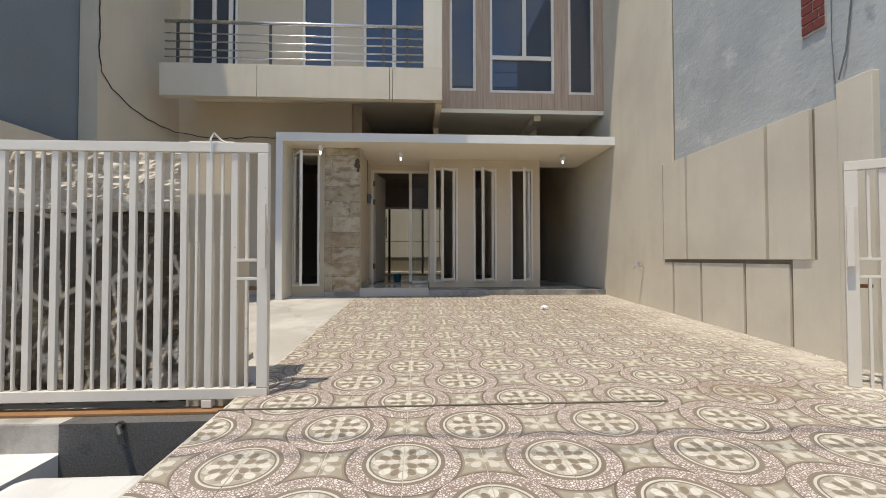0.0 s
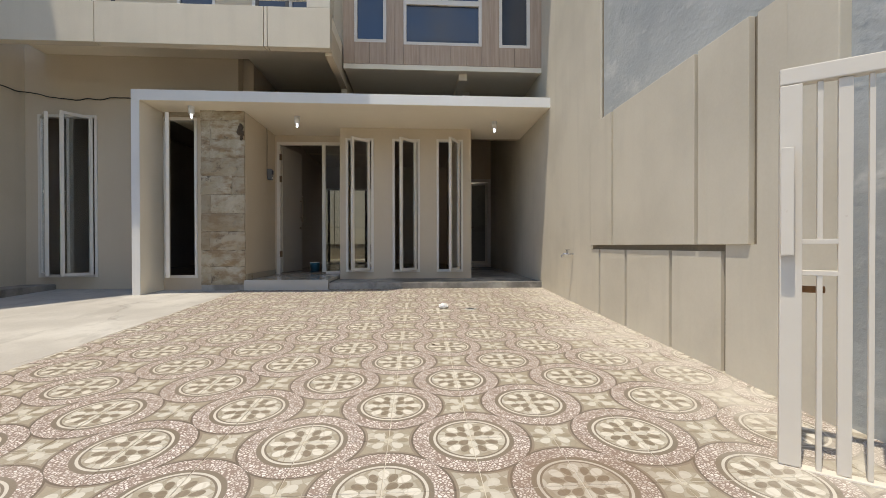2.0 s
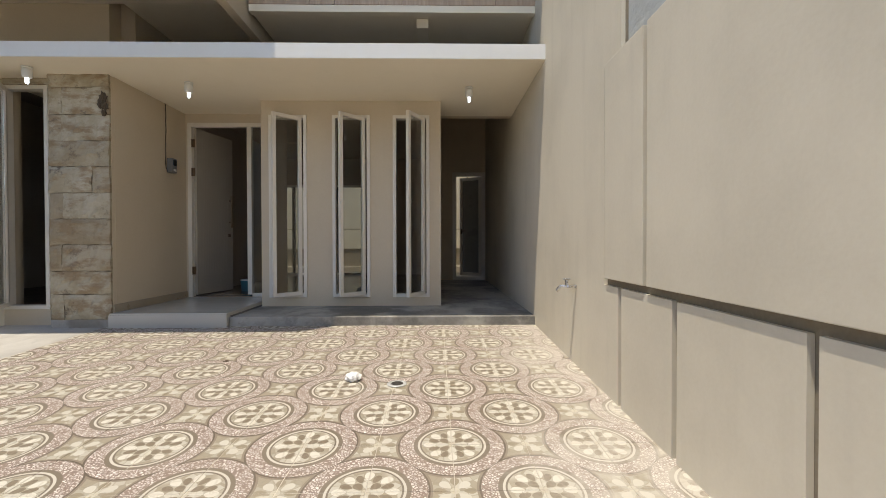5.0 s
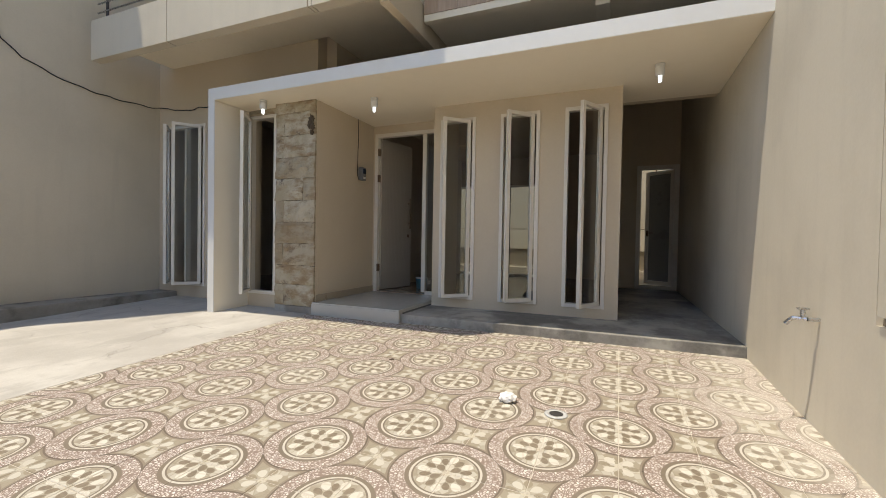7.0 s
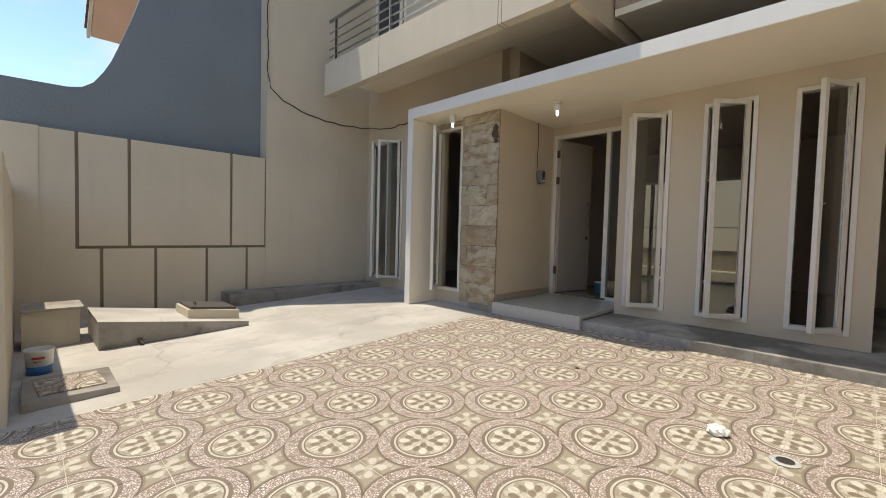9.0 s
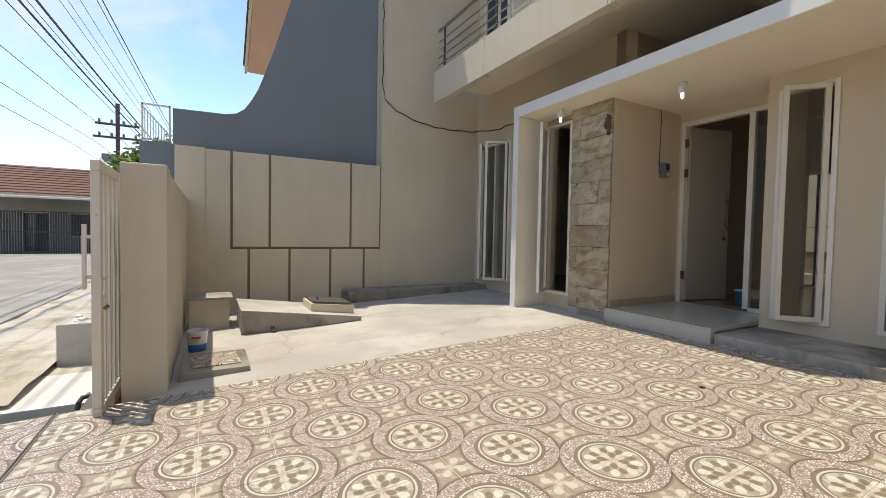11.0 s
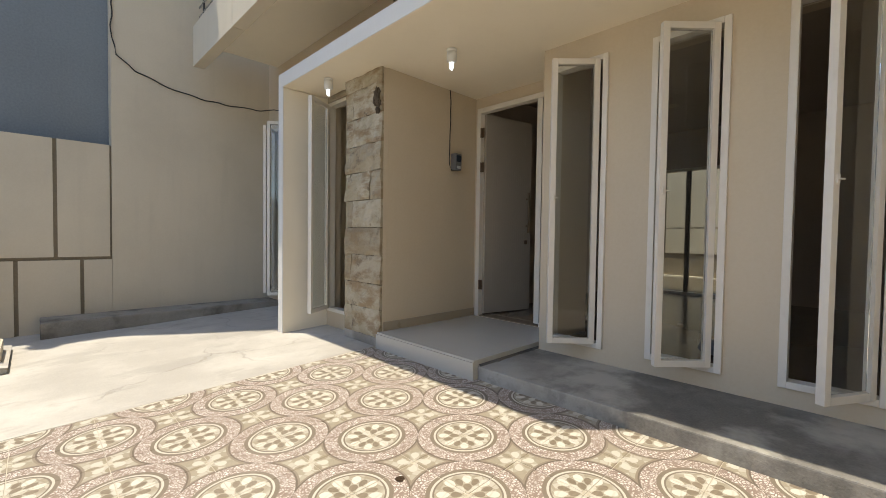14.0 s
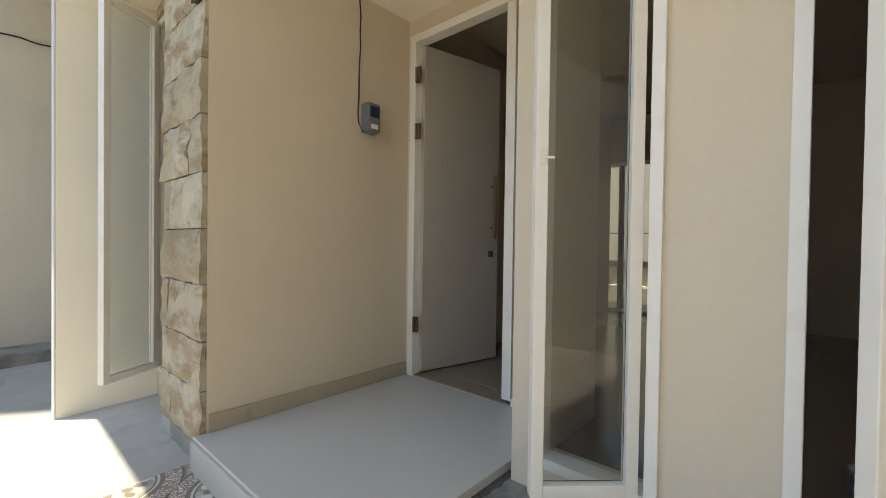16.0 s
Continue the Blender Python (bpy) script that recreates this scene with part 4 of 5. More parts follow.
meter = thing("electric_meter", "small grey electricity meter box on the porch wall", "meter", "", "", pose(-0.49, 8.065, 1.64))
part("body", box(0.0, 0.070, -0.046, 0.046, 0.0, 0.170, 0.012), METER, meter)
part("window", box(0.066, 0.077, -0.032, 0.032, 0.085, 0.15, 0.006), TINT, meter, "dark reading window")
part("label_plate", box(0.069, 0.073, -0.026, 0.026, 0.018, 0.045, 0.002), PLASTICW, meter, "pale label plate")
part("feed_cable", tube(bmesh.new(), [(0.02, -0.045, 0.0), (0.012, -0.07, 0.05)] + [(0.010, -0.085 + 0.020 * math.sin(2.6 * z) + 0.012 * noise.noise((z * 9.0, 0.5, 2.0)), z) for z in [0.10 + 0.03 * k for k in range(24)]], 0.0042, 6), BLACK, meter, "black feed cable up to the canopy")

tap = thing("garden_tap", "small steel garden tap on the cream wall", "tap", "", "", pose(3.628, 5.97, 0.50))
part("pipe", tube(bmesh.new(), [(0.0, 0, 0), (-0.05, 0, 0)], 0.010), STEEL, tap)
part("tap_body", tube(tube(bmesh.new(), [(-0.05, 0, 0), (-0.10, 0.03, 0), (-0.125, 0.045, -0.035)], 0.011), [(-0.065, 0.01, 0.0), (-0.065, 0.01, 0.045)], 0.012), STEEL, tap)
part("lever", box(-0.09, -0.04, 0.0, 0.02, 0.045, 0.056, 0.003), STEEL, tap)

def wavy(pts, amount):
    out = []
    for a, b in zip(pts, pts[1:]):
        a, b = Vector(a), Vector(b)
        n = max(2, int((b - a).length / 0.06))
        for k in range(n):
            p = a.lerp(b, k / n)
            out.append((p.x, p.y + amount * noise.noise(p * 6.0), p.z + amount * noise.noise(p * 6.0 + Vector((9, 0, 0)))))
    return out + [tuple(pts[-1])]


cable = tagged(part("wall_cable", tube(bmesh.new(), wavy([(-3.515, 5.66, 6.3), (-3.515, 5.665, 4.6), (-3.515, 5.65, 4.0), (-3.515, 5.66, 3.15), (-3.513, 5.70, 2.98), (-3.513, 5.87, 2.83), (-3.513, 6.12, 2.75), (-3.513, 6.41, 2.69), (-3.513, 6.81, 2.665),
     (-3.50, 7.30, 2.69), (-3.44, 7.405, 2.70), (-3.05, 7.40, 2.635), (-2.60, 7.40, 2.63), (-2.2, 7.40, 2.665), (-1.73, 7.40, 2.66)], 0.022), 0.007, 6), BLACK), "loose black cable hanging along the house walls", "cable")

# ---------------------------------------------------------------- yard things
slab = bmesh.new()
prism(slab, [(3.61, rise(3.61) - 0.1), (4.86, rise(4.86) - 0.1), (4.86, -0.055), (3.61, 0.102)], -2.85, -2.0)
tank = thing("septic_slab", "low cement slab sloping over a buried tank", "slab")
# Sides darker than the top: stains plus shade put into their colour.
part("body", slab, DIRTYSHADED, tank, "stained grey cement sides, darkened for shade")
skin = bmesh.new()
prism(skin, [(3.605, 0.1033), (4.865, -0.0549), (4.865, -0.051), (3.605, 0.1072)], -2.855, -1.995)
part("top", skin, YARD, tank, "pale trowelled cement top")
tapb = thing("drain_valve", "small dark tap stub on the cement slab", "tap", "", "", pose(-2.0, 3.90, -0.105))
part("stub", tube(bmesh.new(), [(0, 0, 0), (0.05, 0, 0), (0.07, 0.02, -0.02)], 0.014), DARKSTEEL, tapb)
part("knob", lathe(bmesh.new(), [(0.018, 0.012), (0.022, 0.02), (0.018, 0.03)], 0.03, 0), DARKSTEEL, tapb)


def slab_top(y):
    return 0.102 - 0.157 * (y - 3.61) / 1.25


hatch = thing("inspection_hatch", "beige cement hatch frame with dark metal lid", "hatch")
b = bmesh.new()
prism(b, [(4.33, slab_top(4.33) - 0.01), (4.82, slab_top(4.82) - 0.02), (4.82, 0.052), (4.33, 0.100)], -2.66, -2.17)
part("frame", b, BEIGE, hatch, "beige cement rim")
b = bmesh.new()
prism(b, [(4.36, 0.101), (4.80, 0.058), (4.80, 0.080), (4.36, 0.125)], -2.63, -2.20)
part("lid", b, LIDSTEEL, hatch, "dark worn lid")
part("lift_ring", tube(bmesh.new(), [(-2.40, 4.44, 0.112), (-2.40, 4.44, 0.140), (-2.34, 4.44, 0.140), (-2.34, 4.44, 0.112)], 0.007, 6), DARKSTEEL, hatch)

bench = thing("cement_bench", "low beige cement ledge in the yard corner", "ledge")
part("base", box(-2.86, -2.45, 3.136, 3.52, -0.4, 0.165, 0.006), BEIGE, bench)
part("top", box(-2.86, -2.42, 3.136, 3.55, 0.166, 0.190, 0.004), BLOCK, bench, "grey cement top")
tagged(part("wall_ledge", box(-3.53, -3.13, 5.05, 7.41, -0.3, 0.075, 0.012), DIRTYSHADED), "low rough cement ledge along the house wall", "ledge")

cover = thing("cover_slab", "flat cement slab with a spare tile lying on it", "slab")
part("slab", box(-1.32, -0.80, 3.14, 3.60, -0.3, rise(3.4) + 0.042, 0.006), DIRTYSHADED, cover)
spare = tagged(part("spare_tile", box(-H2, H2, -H2, H2, 0, 0.009, 0.001), TILE), "loose patterned floor tile on the cement slab", "tile")
spare.matrix_world = pose(-1.05, 3.37, rise(3.4) + 0.043, 0, 0, 4)

bucket = thing("paint_bucket", "white plastic paint bucket with a blue foot", "bucket", "", "", pose(-1.62, 3.235, rise(3.235)) @ Matrix.Scale(0.85, 4))
part("body", lathe(bmesh.new(), [(0.088, 0.075), (0.098, 0.20), (0.103, 0.203), (0.103, 0.215), (0.096, 0.215), (0.09, 0.10)]), PLASTICW, bucket, "", True)
part("foot", lathe(bmesh.new(), [(0.082, 0.0), (0.0885, 0.076), (0.085, 0.078)]), BLUE, bucket, "blue printed foot", True)
b = bmesh.new()
for a0, a1, zz, hh in ((-0.55, 0.35, 0.140, 0.022), (-0.45, 0.1, 0.118, 0.008)):
    n = 8
    vs = []
    for k in range(n + 1):
        a = a0 + (a1 - a0) * k / n
        r = 0.0945 + 0.0815 * (zz - 0.14)
        vs.append([b.verts.new((r * math.cos(a), r * math.sin(a), zz)), b.verts.new(((r + 0.0018) * math.cos(a), (r + 0.0018) * math.sin(a), zz + hh))])
    for q, w in zip(vs, vs[1:]):
        b.faces.new((q[0], w[0], w[1], q[1]))
part("print_bars", b, RED, bucket, "red printed bars")
part("bail", tube(bmesh.new(), [(0.02 * math.sin(a) - 0.02, 0.10 * math.cos(a), 0.20 + 0.085 * math.sin(a)) for a in [math.pi * k / 12 for k in range(13)]], 0.003, 6), STEEL, bucket, "thin wire handle")

# loose bits on the tiles
paper = bmesh.new()
bmesh.ops.create_icosphere(paper, subdivisions=3, radius=1)
for v in paper.verts:
    k = 1 + 0.35 * noise.noise(v.co * 2.3)
    v.co = Vector((v.co.x * 0.048 * k, v.co.y * 0.040 * k, max(0.0, 0.024 + v.co.z * 0.03 * k)))
tagged(part("crumpled_paper", paper, PAPER), "crumpled white paper on the tiles", "litter").location = (2.13, 5.70, rise(5.7))
drain = thing("floor_drain", "small round floor drain with a pale rim", "drain", "", "", pose(2.41, 5.64, rise(5.64) + 0.001))
part("rim", lathe(bmesh.new(), [(0.062, 0.0), (0.060, 0.004), (0.037, 0.004), (0.034, -0.002)]), METERLIGHT, drain, "pale cement rim", True)
part("grating", lathe(bmesh.new(), [(0.036, 0.0044), (0.034, 0.0052), (0.01, 0.0050)]), DARKSTEEL, drain, "dark grating")


def dry_leaf(x, y, s, turn, mat=LEAFBROWN):
    bm = bmesh.new()
    top = {}
    n = 8
    for i in range(n + 1):
        u = i / n
        w = 0.42 * math.sin(math.pi * u) ** 0.8
        for k in (-1, 0, 1):
            top[i, k] = bm.verts.new((s * (u - 0.5), s * w * k, s * (0.05 + 0.05 * abs(k) * math.sin(3 * u) + 0.03 * math.sin(math.pi * u))))
    for i in range(n):
        for k in (-1, 0):
            bm.faces.new((top[i, k], top[i + 1, k], top[i + 1, k + 1], top[i, k + 1]))
    bmesh.ops.solidify(bm, geom=bm.faces[:], thickness=0.0015)
    ob = tagged(part("dry_leaf", bm, mat), "curled dry brown leaf on the tiles", "leaf", "fallen leaves")
    ob.matrix_world = pose(x, y, rise(y) - 0.004, 0, 0, turn)


for x, y, s, a in ((1.14, 6.10, 0.05, 20), (1.97, 4.30, 0.05, 10), (1.70, 3.98, 0.04, -25), (1.02, 5.25, 0.03, 80), (2.6, 5.95, 0.04, 50), (2.85, 6.0, 0.035, 5), (0.42, 4.7, 0.03, 60), (2.95, 4.95, 0.03, 15)):
    dry_leaf(x, y, s, a)

# things inside the rooms
pail = thing("paint_pail", "teal paint pail on the floor behind the door", "bucket", "", "", pose(0.02, 8.95, 0.150))
part("body", lathe(bmesh.new(), [(0.075, 0), (0.085, 0.14), (0.088, 0.145), (0.08, 0.145)]), TEAL, pail, "", True)
part("lid", lathe(bmesh.new(), [(0.09, 0.146), (0.09, 0.160), (0.03, 0.162)]), PLASTICW, pail, "white lid", True)
pan = thing("dustpan", "blue plastic dustpan lying on the inside floor", "dustpan", "", "", pose(1.15, 8.45, 0.150, 0, 0, 30))
part("tray", put(put(put(box(-0.12, 0.12, -0.11, 0.11, 0.0, 0.008, 0.002), -0.12, -0.112, -0.11, 0.11, 0.008, 0.06), 0.112, 0.12, -0.11, 0.11, 0.008, 0.06), -0.112, 0.112, 0.102, 0.11, 0.008, 0.07), BLUE, pan)
part("handle", tube(bmesh.new(), [(0, 0.11, 0.05), (0, 0.20, 0.07), (0, 0.26, 0.08)], 0.014), BLUE, pan)
sack = bmesh.new()
bmesh.ops.create_icosphere(sack, subdivisions=3, radius=1)
for v in sack.verts:
    k = 1 + 0.25 * noise.noise(v.co * 1.7 + Vector((3, 0, 0)))
    v.co = Vector((v.co.x * 0.12 * k, v.co.y * 0.09 * k, max(0.0, 0.045 + v.co.z * 0.06 * k)))
tagged(part("crumpled_sack", sack, METER), "crumpled grey sack on the inside floor", "sack").location = (1.72, 8.55, 0.150)

# ---------------------------------------------------------------- neighbours
# Above z 5.4 the outline is unseen, raised to shade yard and parapet.
out = [(13.8, -0.9), (13.8, 10.5), (5.0, 10.5), (4.90, 8.6), (4.78, 7.0), (4.70, 5.40), (4.42, 4.45), (4.25, 3.88), (4.12, 3.45), (4.00, 3.10), (3.92, 2.88), (3.84, 2.72), (3.75, 2.58), (3.65, 2.505), (3.52, 2.475), (2.92, 2.46), (2.92, 2.01), (2.57, 2.01), (2.57, -0.9)]
grey = wall("wall_neighbour_grey", prism(bmesh.new(), out, -3.95, -3.76), GREYWALL, "dark grey neighbour wall with a curved shoulder")
rail = thing("white_railing", "white steel railing on the grey neighbour wall", "railing")
for a, b, c, d in ((2.58, 2.60, 2.03, 2.50), (2.87, 2.89, 2.03, 2.50), (2.58, 2.89, 2.48, 2.50), (2.58, 2.89, 2.045, 2.06)):
    part("frame_bar", box(-3.87, -3.85, a, b, c, d), GATE, rail)
for k in range(9):
    y = 2.61 + k * 0.029
    part("bar", box(-3.865, -3.855, y, y + 0.010, 2.061, 2.44 - 0.032 * k), GATE, rail)
part("slant_bar", tube(bmesh.new(), [(-3.86, 2.59, 2.46), (-3.86, 2.88, 2.12)], 0.008, 6), GATE, rail)
eave = thing("neighbour_roof", "neighbour roof edge with salmon soffit and cream board", "roof")


def slant(x0, z0, x1, z1, y0, y1, t, off=0.0):
    bm = bmesh.new()
    v = [bm.verts.new(p) for p in ((x0, y0, z0 + off), (x1, y0, z1 + off), (x1, y1, z1 + off), (x0, y1, z0 + off), (x0, y0, z0 + off + t), (x1, y0, z1 + off + t), (x1, y1, z1 + off + t), (x0, y1, z0 + off + t))]
    for f in ((0, 1, 2, 3), (4, 7, 6, 5), (0, 4, 5, 1), (1, 5, 6, 2), (2, 6, 7, 3), (3, 7, 4, 0)):
        bm.faces.new([v[k] for k in f])
    return bm


part("soffit", slant(-6.6, 4.05, -3.98, 5.75, 3.98, 7.5, 0.03), SALMON, eave, "salmon painted soffit")
part("barge_board", slant(-6.62, 4.02, -3.98, 5.74, 3.93, 3.975, 0.28), CREAM, eave, "cream barge board")
for k in range(16):
    x = -6.6 + k * 0.165
    part("roof_tile", slant(x, 4.05 + 0.65 * (x + 6.6) + 0.05, x + 0.19, 4.05 + 0.65 * (x + 6.79) + 0.02, 3.90, 7.5, 0.03, 0.06), ROOFTILE, eave)

q = random.Random(8)
for k in range(5):
    lump = bmesh.new()
    bmesh.ops.create_icosphere(lump, subdivisions=2, radius=0.13)
    for v in lump.verts:
        v.co *= 1 + 0.5 * noise.noise(v.co * 9 + Vector((k, 0, 0)))
    b = part("ridge_mortar", lump, BARK, eave, "dark weathered mortar lump")
    x = -4.55 + 0.14 * k
    b.location = (x, 3.96 + 0.04 * q.random(), 4.05 + 0.65 * (x + 6.6) + 0.20)

wall("wall_neighbour_right", box(3.665, 4.05, 0.8, 5.268, -0.9, 7.2), RAWPLASTER, "tall neighbour wall in raw blue-grey plaster")
chase = thing("exposed_brickwork", "strip of exposed red bricks in the raw plaster", "brickwork", "", "", pose(-0.146, 0.03, 0))
part("mortar_bed", box(3.800, 3.809, 3.28, 3.48, 2.42, 3.60), MORTAR, chase)
for k in range(14):
    z = 2.44 + k * 0.082
    o = 0.05 if k % 2 else 0.0
    for a, b in ((3.285, 3.375 - o), (3.385 - o, 3.475)):
        part("brick", box(3.790, 3.804, a, b, z, z + 0.07, 0.004), BRICK, chase)
part("conduit", tube(bmesh.new(), [(3.795, 3.06, 3.5), (3.795, 3.08, 2.5), (3.79, 3.12, 2.15), (3.78, 3.17, 1.95)], 0.006, 6), METER, chase, "grey conduit stub")
part("conduit", tube(bmesh.new(), [(3.795, 3.22, 3.5), (3.795, 3.23, 2.3), (3.785, 3.20, 1.93)], 0.004, 6), METER, chase, "grey conduit stub")

# ---------------------------------------------------------------- street
# Unseen wall added opposite; its tall part blocks sky reflections in the door glass.
wall("wall_added_opposite", put(box(2.5, 22, -9.3, -9.0, -0.5, 3.0), -9, 2.5, -9.3, -9.0, -0.5, 6.6), SHADYWALL, "unseen plain wall added to keep sky out of the door glass")
curb = thing("roadside_block", "grey cast cement block beside the street", "block", "", "", pose(-2.88, 2.33, -0.43))
part("body", box(-0.29, 0.29, -0.28, 0.285, -0.05, 0.41, 0.012), BLOCK, curb)
rr = random.Random(3)
for k in range(26):
    x, y, s = rr.uniform(-0.22, 0.22), rr.uniform(-0.2, 0.2), rr.uniform(0.012, 0.04)
    part("rubble_bit", box(x - s, x + s, y - s * 0.6, y + s * 0.6, 0.411, 0.411 + s * 0.5, 0.004), CRUST, curb)


pipe = thing("drain_pipe", "short dark pipe elbow sticking out of the drain wall", "pipe")
part("stub", tube(bmesh.new(), [(-1.10, 2.60, -0.27), (-1.09, 2.555, -0.275), (-1.065, 2.54, -0.30), (-1.05, 2.535, -0.345)], 0.016, 10), DARKSTEEL, pipe)
part("collar", tube(bmesh.new(), [(-1.10, 2.598, -0.27), (-1.097, 2.58, -0.272)], 0.023, 10), DARKSTEEL, pipe)

def far_house(x, y, w, d, h, turn, label):
    t = thing("house", label, "house", "", "", pose(x, y, -0.5, 0, 0, turn))
    part("wall", holed(-w / 2, w / 2, 0, h, -d / 2, -d / 2 + 0.2, [(-w * 0.35, -w * 0.12, 0.9, 2.2), (w * 0.02, w * 0.16, 0.0, 2.2), (w * 0.25, w * 0.42, 0.9, 2.2)]), SHADYWALL, t)
    part("wall", put(put(box(-w / 2, -w / 2 + 0.2, -d / 2 + 0.2, d / 2, 0, h), w / 2 - 0.2, w / 2, -d / 2 + 0.2, d / 2, 0, h), -w / 2, w / 2, d / 2, d / 2 + 0.2, 0, h), SHADYWALL, t)
    for a, b2, c in ((-0.35, -0.12, 0.9), (0.02, 0.16, 0.0), (0.25, 0.42, 0.9)):
        win = part("window" if c else "door", bars(bmesh.new(), w * a, w * b2, -d / 2 + 0.04, -d / 2 + 0.12, c, 2.2, 0.06), FRAME, t)
        part("pane", box(w * a + 0.05, w * b2 - 0.05, -d / 2 + 0.08, -d / 2 + 0.09, c + 0.05, 2.15), TINT, win)
    roof = part("roof", box(-w / 2 - 0.5, w / 2 + 0.5, -d / 2 - 0.6, d / 2 + 0.6, h, h + 0.12), SALMON, t)
    n = 11
    for side in (-1, 1):
        for k in range(n):
            u0, u1 = k / n, (k + 1.15) / n
            bm = bmesh.new()
            hw0, hw1 = (w / 2 + 0.55) * (1 - 0.45 * u0), (w / 2 + 0.55) * (1 - 0.45 * min(u1, 1))
            y0, y1 = side * (d / 2 + 0.65) * (1 - u0), side * (d / 2 + 0.65) * (1 - min(u1, 1))
            z0, z1 = h + 0.12 + 1.9 * u0, h + 0.12 + 1.9 * min(u1, 1)
            vs = [bm.verts.new(p) for p in ((-hw0, y0, z0 + 0.05), (hw0, y0, z0 + 0.05), (hw1, y1, z1), (-hw1, y1, z1), (-hw0, y0, z0), (hw0, y0, z0))]
            bm.faces.new(vs[:4])
            bm.faces.new((vs[0], vs[4], vs[5], vs[1]))
            part("tile_course", bm, ROOFTILE, roof)
    bm = bmesh.new()
    for side in (-1, 1):
        vs = [bm.verts.new(p) for p in ((side * (w / 2 + 0.55), -d / 2 - 0.65, h + 0.12), (side * (w / 2 + 0.55), d / 2 + 0.65, h + 0.12), (side * (w / 2 + 0.55) * 0.55, 0, h + 2.02))]
        bm.faces.new(vs)
    part("hip_end", bm, ROOFTILE, roof)
    return t


far_house(-31, -5.3, 8, 8.5, 3.0, 90, "single-storey house with a red clay tile roof")
far_house(-43, -6.5, 9, 9, 2.9, 90, "single-storey house with a red clay tile roof")
far_house(-62, -1.8, 12, 9, 3.0, 90, "distant house with a red clay tile roof")
porch = thing("carport", "pale sheet carport roof on thin posts before the house", "carport")
part("sheet_roof", slant(-26.6, 2.45, -24.3, 2.28, -9.0, -0.80, 0.09), METERLIGHT, porch)
for x, y in ((-24.5, -0.93), (-26.3, -0.93), (-24.5, -8.6)):
    part("post", tube(bmesh.new(), [(x, y, -0.5), (x, y, 2.27)], 0.05), DARKSTEEL, porch)
fence = thing("street_fence", "black steel bar fence before the far house", "fence")
for k in range(52):
    y = -5.8 + k * 0.096
    part("bar", box(-24.22, -24.19, y, y + 0.05, -0.45, 1.62), BLACK, fence)
for z in (-0.3, 0.65, 1.62):
    part("rail", box(-24.24, -24.17, -5.8, -0.8, z, z + 0.06), DARKSTEEL, fence)


def tree(name, x, y, z0, h, r, n, seed, label, kind="tree"):
    t = thing(name, label, kind, "", "", pose(x, y, z0))
    q = random.Random(seed)
    bm = bmesh.new()
    base = [Vector((0, 0, 0)), Vector((0.06 * h, 0.02, h * 0.25)), Vector((0.03 * h, -0.03 * h, h * 0.5)), Vector((0.05 * h, 0, h * 0.7))]
    for k in range(3):
        tube(bm, [base[k], base[k + 1]], 0.035 * h * (1 - 0.25 * k), 8)
    tips = []
    for k in range(9):
        a = k * 2.4 + q.random()
        s = base[2].lerp(base[3], q.random())
        e = s + Vector((math.cos(a) * r * q.uniform(0.4, 0.85), math.sin(a) * r * q.uniform(0.4, 0.85), h * q.uniform(0.05, 0.27)))
        tube(bm, [s, s.lerp(e, 0.5) + Vector((0, 0, 0.05 * h)), e], 0.009 * h, 6)
        tips.append(e)
    part("trunk", bm, BARK, t)
    verts, faces = [], []
    for k in range(n):
        c = tips[k % 9] + Vector((q.gauss(0, 0.19), q.gauss(0, 0.19), q.gauss(0, 0.15))) * r
        s = 0.055 * r + 0.06 * r * q.random()
        ax = Vector((q.gauss(0, 1), q.gauss(0, 1), q.gauss(0, 0.6))).normalized()
        b = ax.cross(Vector((q.gauss(0, 1), q.gauss(0, 1), q.gauss(0, 1)))).normalized()
        i = len(verts)
        verts += [c - ax * s, c + b * s * 0.45, c + ax * s, c - b * s * 0.45]
        faces.append((i, i + 1, i + 2, i + 3))
    me = bpy.data.meshes.new("crown")
    me.from_pydata([tuple(v) for v in verts], [], faces)
    me.materials.append(LEAF)
    c = new("crown", me)
    c.parent = t
    return t


tree("tree", -18.0, 1.35, -0.5, 5.2, 1.45, 3200, 1, "leafy green roadside tree behind the grey wall")
tree("tree", -27.5, 0.05, -0.5, 3.3, 0.85, 1700, 2, "leafy green street tree by the far houses")
tree("shrub", -24.0, -0.35, -0.5, 1.55, 0.5, 1500, 3, "low leafy green shrub beside the fence", "shrub")
tree("shrub", -5.0, 2.70, -0.5, 2.25, 0.36, 800, 4, "leafy green plant behind the street wall", "shrub")

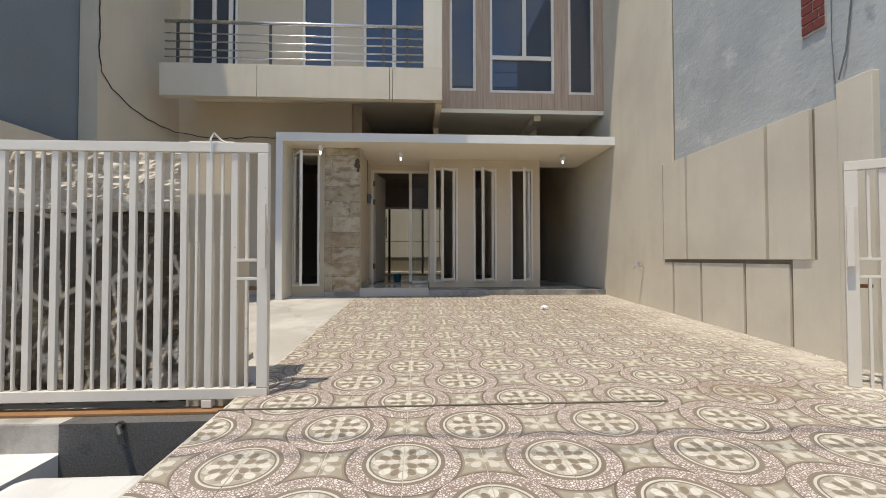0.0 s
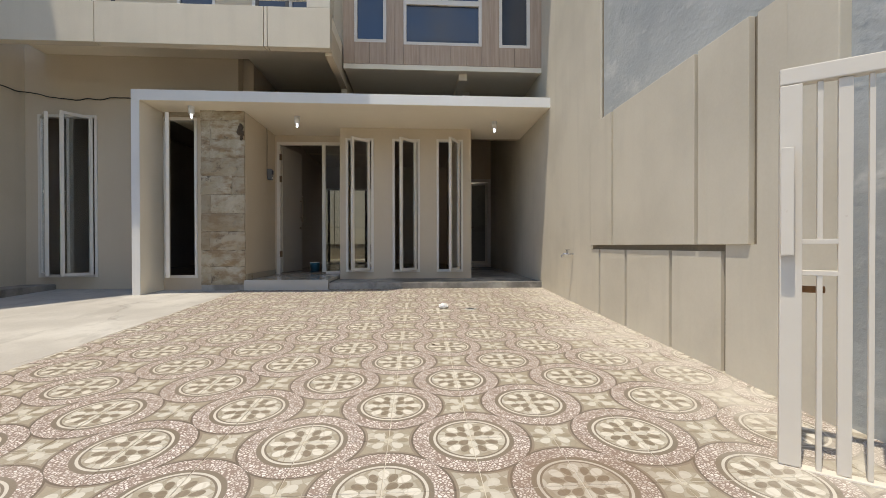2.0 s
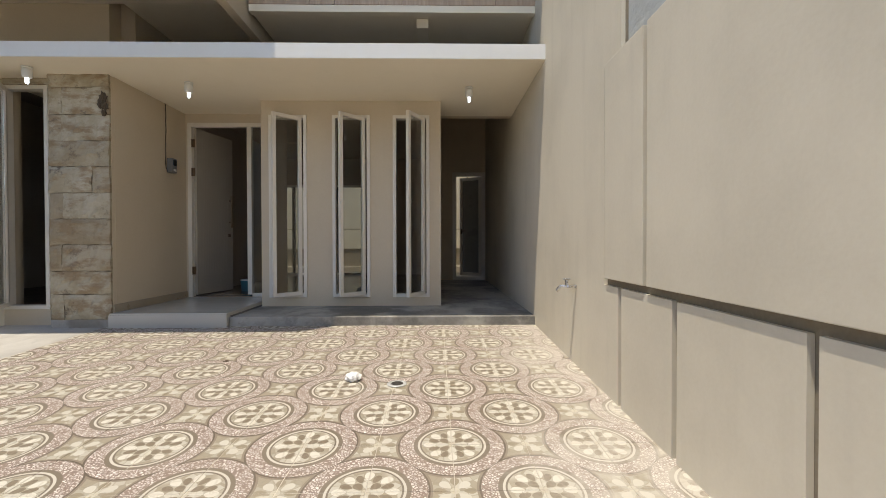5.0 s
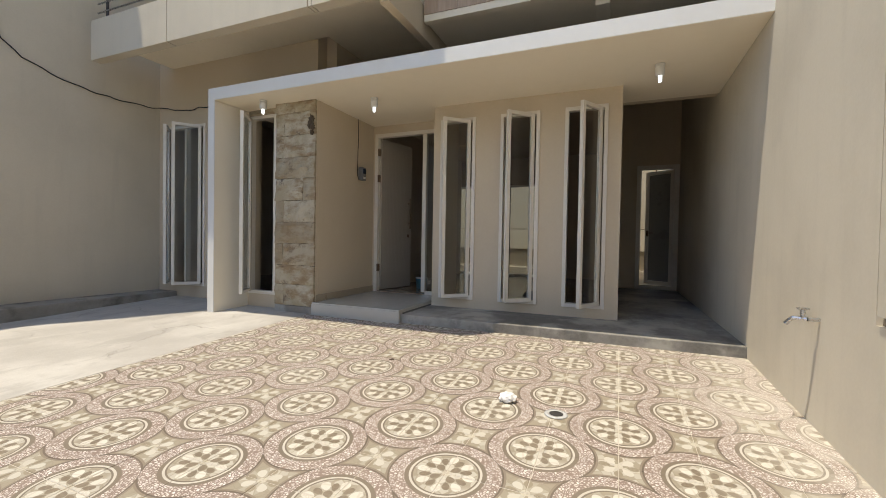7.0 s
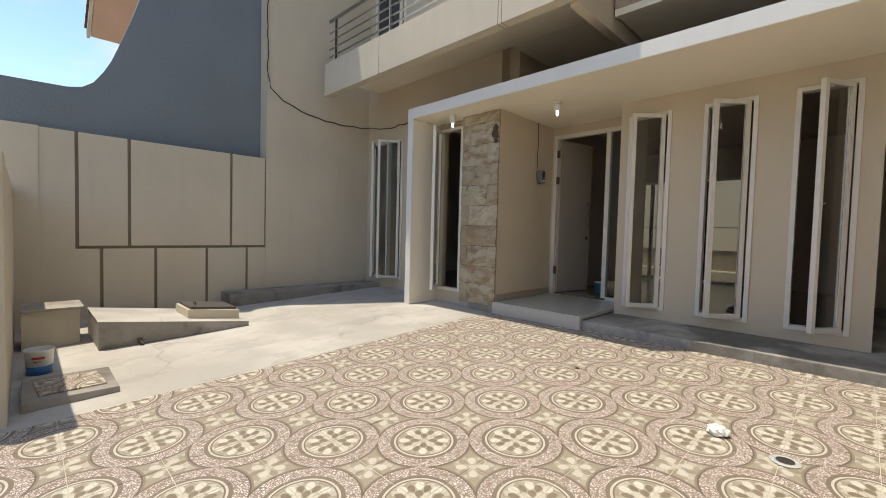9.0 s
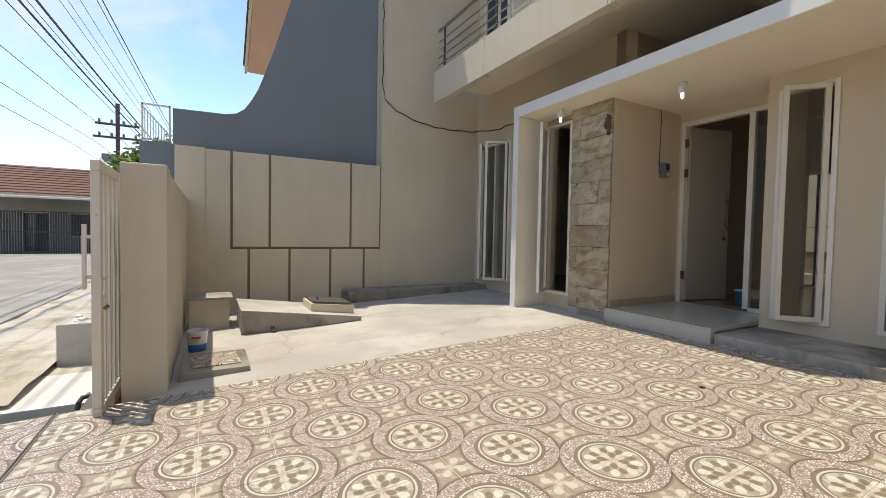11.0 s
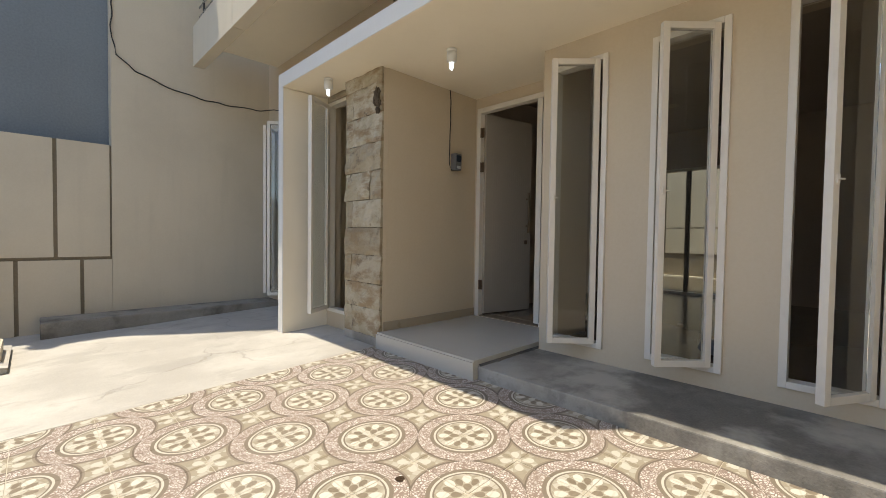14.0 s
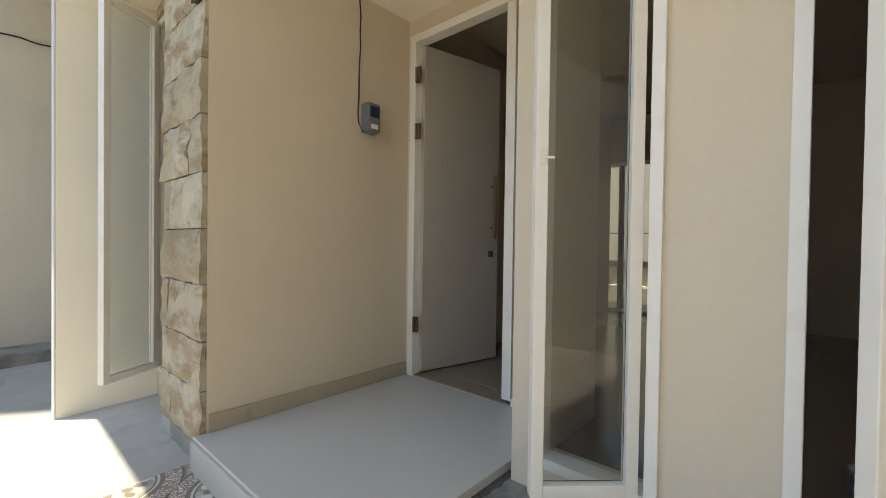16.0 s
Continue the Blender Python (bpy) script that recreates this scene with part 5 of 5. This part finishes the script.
pole = thing("utility_pole", "tall dark utility pole with crossarms and cables", "pole", "", "", pose(-30, -1.65, -0.5))
part("post", tube(bmesh.new(), [(0, 0, 0), (0, 0, 9.1)], 0.11, 12), POLE, pole)
for z, l in ((7.75, 1.1), (6.95, 1.2)):
    part("crossarm", box(-0.06, 0.06, -l, l, z, z + 0.12), DARKSTEEL, pole)
    for y in (-0.9, -0.3, 0.3, 0.9):
        part("insulator", lathe(bmesh.new(), [(0.05, z + 0.12), (0.08, z + 0.2), (0.05, z + 0.34)], 0, y, 10), METER, pole)
part("junction_box", box(-0.35, 0.35, -0.75, 0.25, 5.3, 5.95, 0.02), METER, pole)


def wire(y, z, sag, r):
    pts = []
    for k in range(49):
        x = -75 + 115 * k / 48
        u = ((x + 30) % 40) / 40
        pts.append((x, y - 0.024 * (x + 2), z - sag * 4 * u * (1 - u)))
    tagged(part("overhead_cable", tube(bmesh.new(), pts, r, 6), BLACK), "black overhead cable along the street", "cable", "street cables")


for y, z, sag, r in ((-0.50, 6.1, 0.25, 0.026), (-0.12, 6.1, 0.30, 0.028), (-3.3, 6.1, 0.3, 0.010), (-1.9, 6.2, 0.4, 0.010), (-4.6, 6.0, 0.2, 0.012), (-1.15, 6.6, 0.3, 0.013),
                     (-1.0, 6.9, 0.2, 0.010), (0.2, 6.3, 0.3, 0.007), (0.45, 6.5, 0.2, 0.007), (-0.3, 7.4, 0.3, 0.008), (1.08, 6.2, 0.25, 0.013), (0.90, 6.3, 0.2, 0.009)):
    wire(y, z, sag, r)

# ---------------------------------------------------------------- driveway tiles
tile = box(-H2 + 0.0015, H2 - 0.0015, -H2 + 0.0015, H2 - 0.0015, -0.012, 0.0, 0.0)
bmesh.ops.bevel(tile, geom=[e for e in tile.edges if all(v.co.z > -0.001 for v in e.verts)], offset=0.0015, segments=1, affect="EDGES")
tile_mesh = bpy.data.meshes.new("tile")
tile.to_mesh(tile_mesh)
tile.free()
tile_mesh.materials.append(TILE)
X0, Y0 = -0.224, 0.012
tilt = math.degrees(math.atan(0.04))
rng = random.Random(11)
for i in range(-1, 12):
    for j in range(3, 22):
        x, y = X0 + (i + 0.5) * S, Y0 + (j + 0.5) * S
        ob = new("tile", tile_mesh)
        ob.parent = driveway
        ob.matrix_world = pose(x, y, rise(y) + rng.uniform(-0.0008, 0.0008), tilt + rng.uniform(-0.15, 0.15), rng.uniform(-0.15, 0.15), 0) @ pose(0, 0, 0, 0, 0, 90 * ((i + j) % 2) + 180 * rng.randrange(2))
